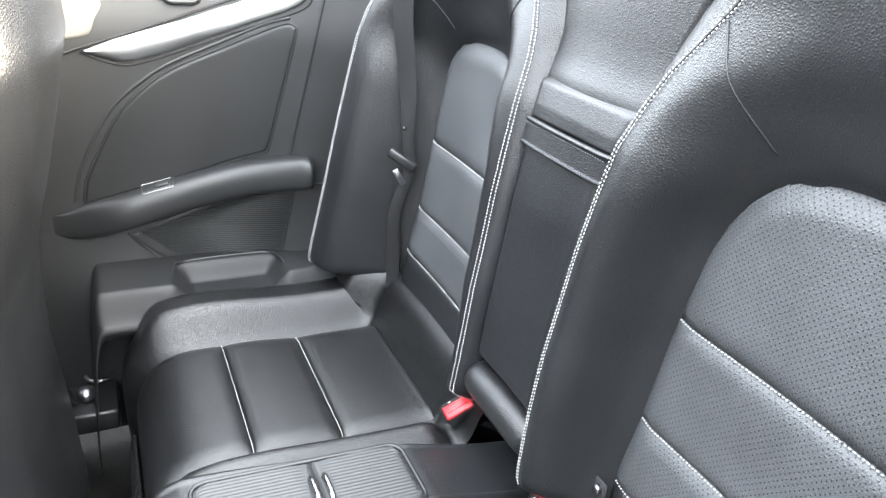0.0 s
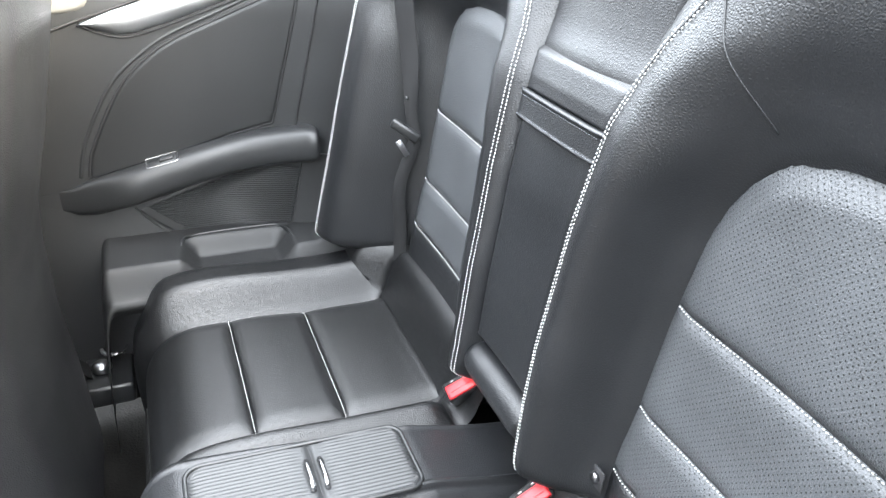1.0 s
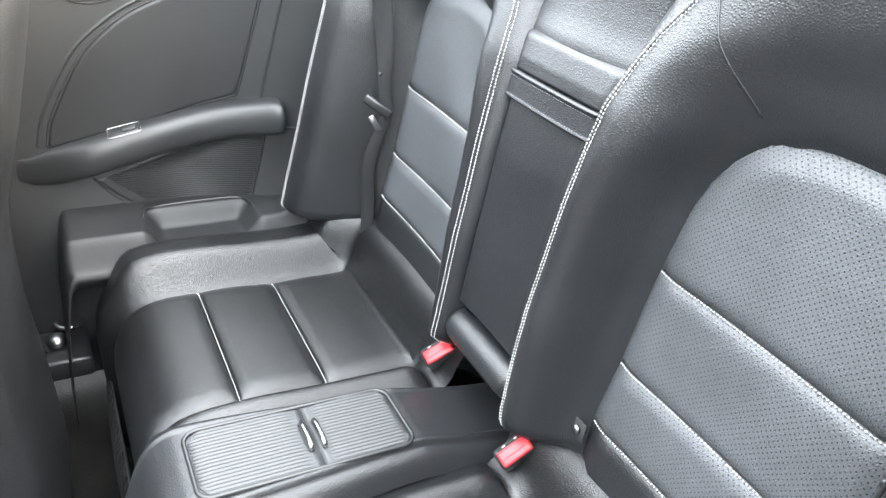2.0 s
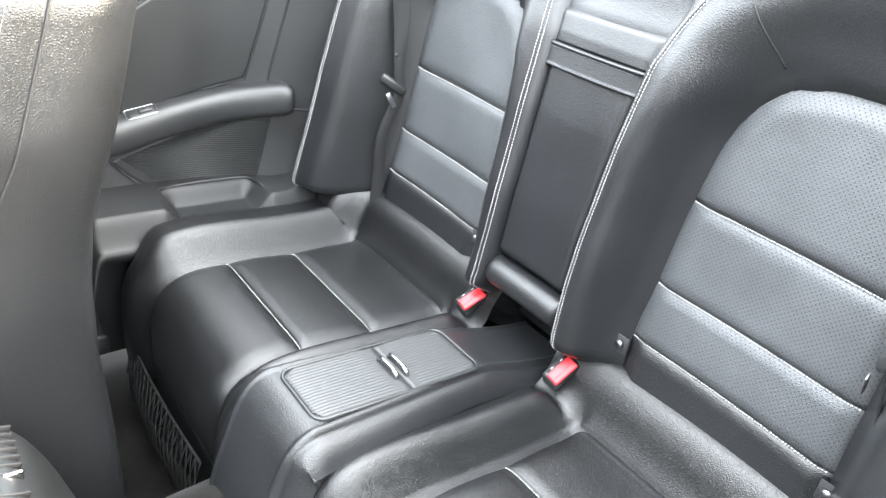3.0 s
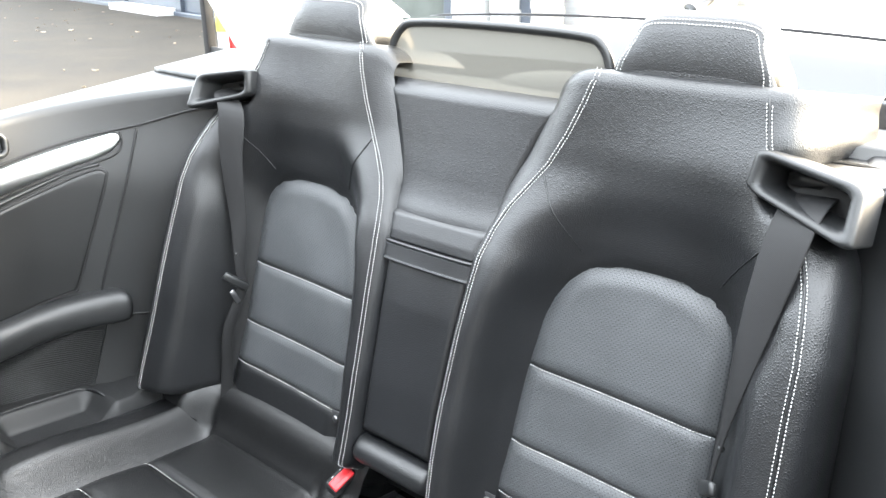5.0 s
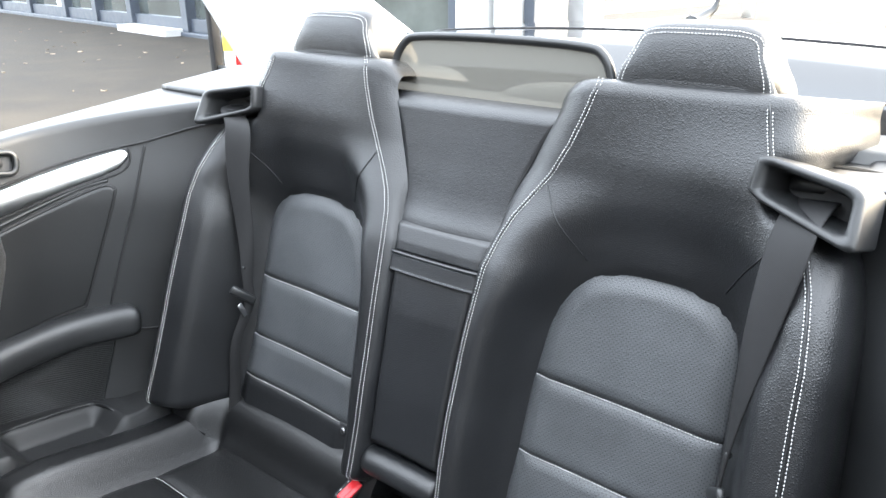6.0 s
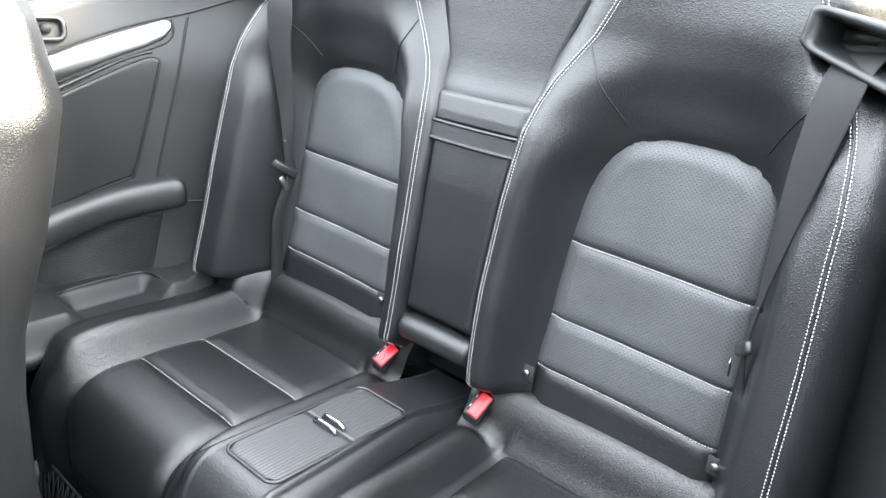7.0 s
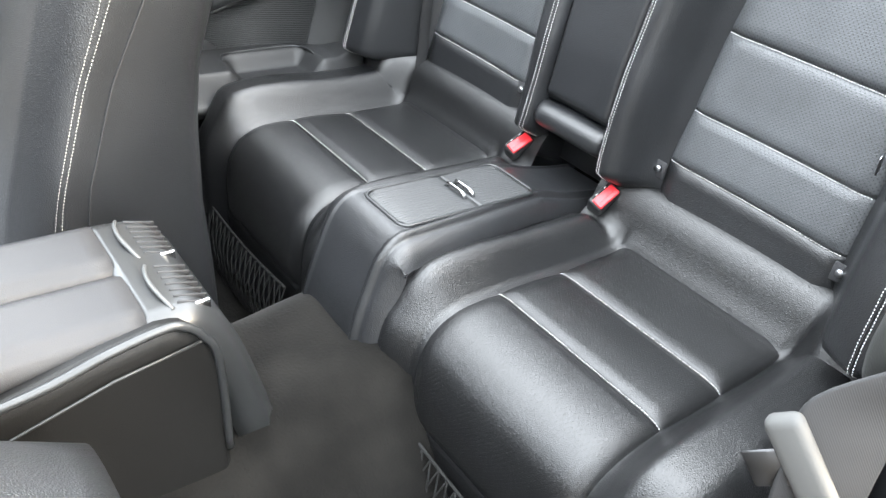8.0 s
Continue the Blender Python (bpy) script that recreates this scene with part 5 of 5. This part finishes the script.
thing("fallen_leaves", bm, LEAF, "dry leaves and scraps strewn on the asphalt", "leaves", kind="stuff", smooth=False)

BLD = Matrix.Translation((-12.9, 8.81, -0.14)) @ pose(0, 0, 0, 0, 0, -8.6)
bld = empty("showroom_building", (-12.9, 10.5, -0.14), "showroom with slate-framed glass front and white pillars", "building")
PANE = mat("showroom_glass", (0.085, 0.095, 0.088), 0.06, coat=1.0, vary=0.5, vary_scale=0.9, rough_vary=0.02)
SLATE = mat("slate_blue_frame", (0.050, 0.060, 0.078), 0.45, grain=0.1, vary=0.12)


def block(name, x0, x1, y0, y1, z0, z1, r, m, parent, label=""):
    """A block of the building: x along its front, y into it, z up from the ground."""
    bm = rounded_box(x0, x1, y0, y1, z0, z1, r)
    bm.transform(BLD)
    return part(name, bm, m, parent, label, smooth=False)


block("wall", -40, 3.5, 0.6, 9, -0.2, 5.2, 0, GREY_RENDER, bld, "grey clad wall")
block("wall", 3.5, 9.0, 0.6, 1.0, -0.2, 5.2, 0, GREY_RENDER, bld, "grey clad wall")
block("fascia", -40, 9.0, -0.5, 0.8, 3.4, 4.8, 0.05, WHITE, bld, "white fascia")
block("plinth", -40, 9.0, -0.06, 0.62, -0.2, 0.10, 0.02, SLATE, bld)
BAYS = [-38, -34, -30, -26, -22.5, -19, -15.5, -12, -8.7, -6.3, -3.97, -1.0, 2.0, 4.9, 7.5]
for x0, x1 in zip(BAYS, BAYS[1:]):
    w = block("window", x0 + 0.1, x1 - 0.1, 0.20, 0.24, 0.35, 3.4, 0, PANE, bld)
    block("window_post", x0 - 0.14, x0 + 0.14, -0.02, 0.32, 0.0, 3.4, 0.012, SLATE, w, "slate blue window post")
    block("window_rail", x0 + 0.14, x1 - 0.14, 0.06, 0.30, 0.10, 0.38, 0.012, SLATE, w, "slate blue bottom rail")
    block("window_rail", x0 + 0.14, x1 - 0.14, 0.06, 0.30, 2.15, 2.27, 0.012, SLATE, w)
block("threshold", -3.80, -1.15, -0.42, 0.02, 0.0, 0.16, 0.015, WHITE, bld, "white door threshold")
block("display_board", -9.6, -9.0, 0.10, 0.17, 0.15, 2.6, 0.01, WHITE, bld, "white upright panel")
block("display_board", -6.1, -4.2, 0.26, 0.40, 0.30, 0.75, 0.01, YELLOW, bld, "yellow panel low behind the glass")
for x0, x1 in ((7.80, 8.36), (8.46, 8.80)):
    block("pillar", x0, x1, -0.5, 0.3, 0.0, 3.6, 0.03, WHITE, bld, "white pillar")
for x0, x1 in ((7.52, 7.76), (8.37, 8.45), (8.82, 8.98)):
    block("pillar_edge", x0, x1, -0.35, 0.3, 0.0, 3.6, 0.01, SLATE, bld)

post = empty("black_post", (-4.53, 3.0, -0.14), "thin black steel post, carrying the parked car's red light", "post")
part("shaft", rounded_box(-4.545, -4.485, 2.96, 3.04, -0.16, 2.3, 0.008), DARK_VOID, post)
# bracket added to the post to hold the parked car's red light
part("bracket", rounded_box(-4.50, -4.20, 2.98, 3.02, 0.44, 0.49, 0.005), GREY_PLASTIC, post)
part("red_car_light", rounded_box(-4.24, -4.20, 2.97, 3.03, 0.47, 0.62, 0.01), RED_LENS, post, "red light of the parked car")
bol = empty("bollard", (-5.32, 3.75, -0.14), "pale grey bollard with a yellow band", "bollard")
bm = bmesh.new()
bmesh.ops.create_cone(bm, cap_ends=True, segments=20, radius1=0.075, radius2=0.072, depth=0.82, matrix=Matrix.Translation((-5.32, 3.75, 0.22)))
part("shaft", bm, GREY_RENDER, bol)
bm = bmesh.new()
bmesh.ops.create_cone(bm, cap_ends=True, segments=20, radius1=0.079, radius2=0.074, depth=0.24, matrix=Matrix.Translation((-5.32, 3.75, 0.62)))
part("band", bm, YELLOW, bol, "yellow band")

# verge and kerbs by the road, painted lines on it
VERGE = mat("dry_verge", (0.060, 0.062, 0.030), 0.95, grain=1.0, grain_scale=40, vary=0.6, vary_scale=0.8)
KERB = mat("pale_kerb", (0.30, 0.29, 0.27), 0.8, grain=0.4, grain_scale=80, vary=0.2)
LINE = mat("worn_road_paint", (0.32, 0.32, 0.30), 0.7, grain=0.5, grain_scale=60, vary=0.35, vary_scale=2)


def band(bm, a, b, w, z0, z1):
    a, b = Vector(a), Vector(b)
    d = (b - a).normalized()
    n = Vector((-d.y, d.x)) * w / 2
    ring = [a - n, b - n, b + n, a + n]
    lo = [bm.verts.new((p.x, p.y, z0)) for p in ring]
    hi = [bm.verts.new((p.x, p.y, z1)) for p in ring]
    bm.faces.new(hi)
    for k in range(4):
        bm.faces.new((lo[k], lo[(k + 1) % 4], hi[(k + 1) % 4], hi[k]))
    return bm


thing("verge", band(bmesh.new(), (-12.0, 20.5), (-10.5, 70.0), 2.4, -0.2, -0.02), VERGE, "dry grass verge beside the road", "verge", kind="structure", smooth=False)
for x in (-10.65, -13.35):
    thing("kerb", band(bmesh.new(), (x, 20.3), (x + 1.5, 70.0), 0.28, -0.2, -0.01), KERB, "pale concrete kerb along the verge", "kerb", kind="structure", smooth=False)
for p, q in (((-8.2, 19.6), (-5.0, 60.0)), ((-4.6, 15.0), (-0.5, 60.0)), ((-1.9, 14.0), (6.0, 40.0))):
    thing("road_line", band(bmesh.new(), p, q, 0.16, -0.15, -0.118), LINE, "worn white line painted on the asphalt", "road marking", kind="structure", smooth=False)
rp = empty("roadside_post", (-6.3, 23.2, -0.14), "white roadside post with a blue band", "post")
bm = bmesh.new()
bmesh.ops.create_cone(bm, cap_ends=True, segments=16, radius1=0.17, radius2=0.16, depth=1.5, matrix=Matrix.Translation((-6.3, 23.2, 0.60)))
part("shaft", bm, WHITE, rp)
bm = bmesh.new()
bmesh.ops.create_cone(bm, cap_ends=True, segments=16, radius1=0.175, radius2=0.175, depth=0.3, matrix=Matrix.Translation((-6.3, 23.2, 0.75)))
part("band", bm, mat("blue_band", (0.05, 0.16, 0.40), 0.5, grain=0.1), rp, "blue band")

# unseen wall added ahead of the car to keep low sky off the seats
BLOCKER = mat("sky_blocker_render", (0.085, 0.092, 0.102), 0.85, grain=0.5, grain_scale=25, vary=0.3, vary_scale=0.6)
thing("unseen_sky_blocker", rounded_box(-30, 22, -9.4, -9.0, -0.3, 6.6, 0.03), BLOCKER, "unseen dark wall added to block the low sky", "wall", kind="structure", smooth=False)
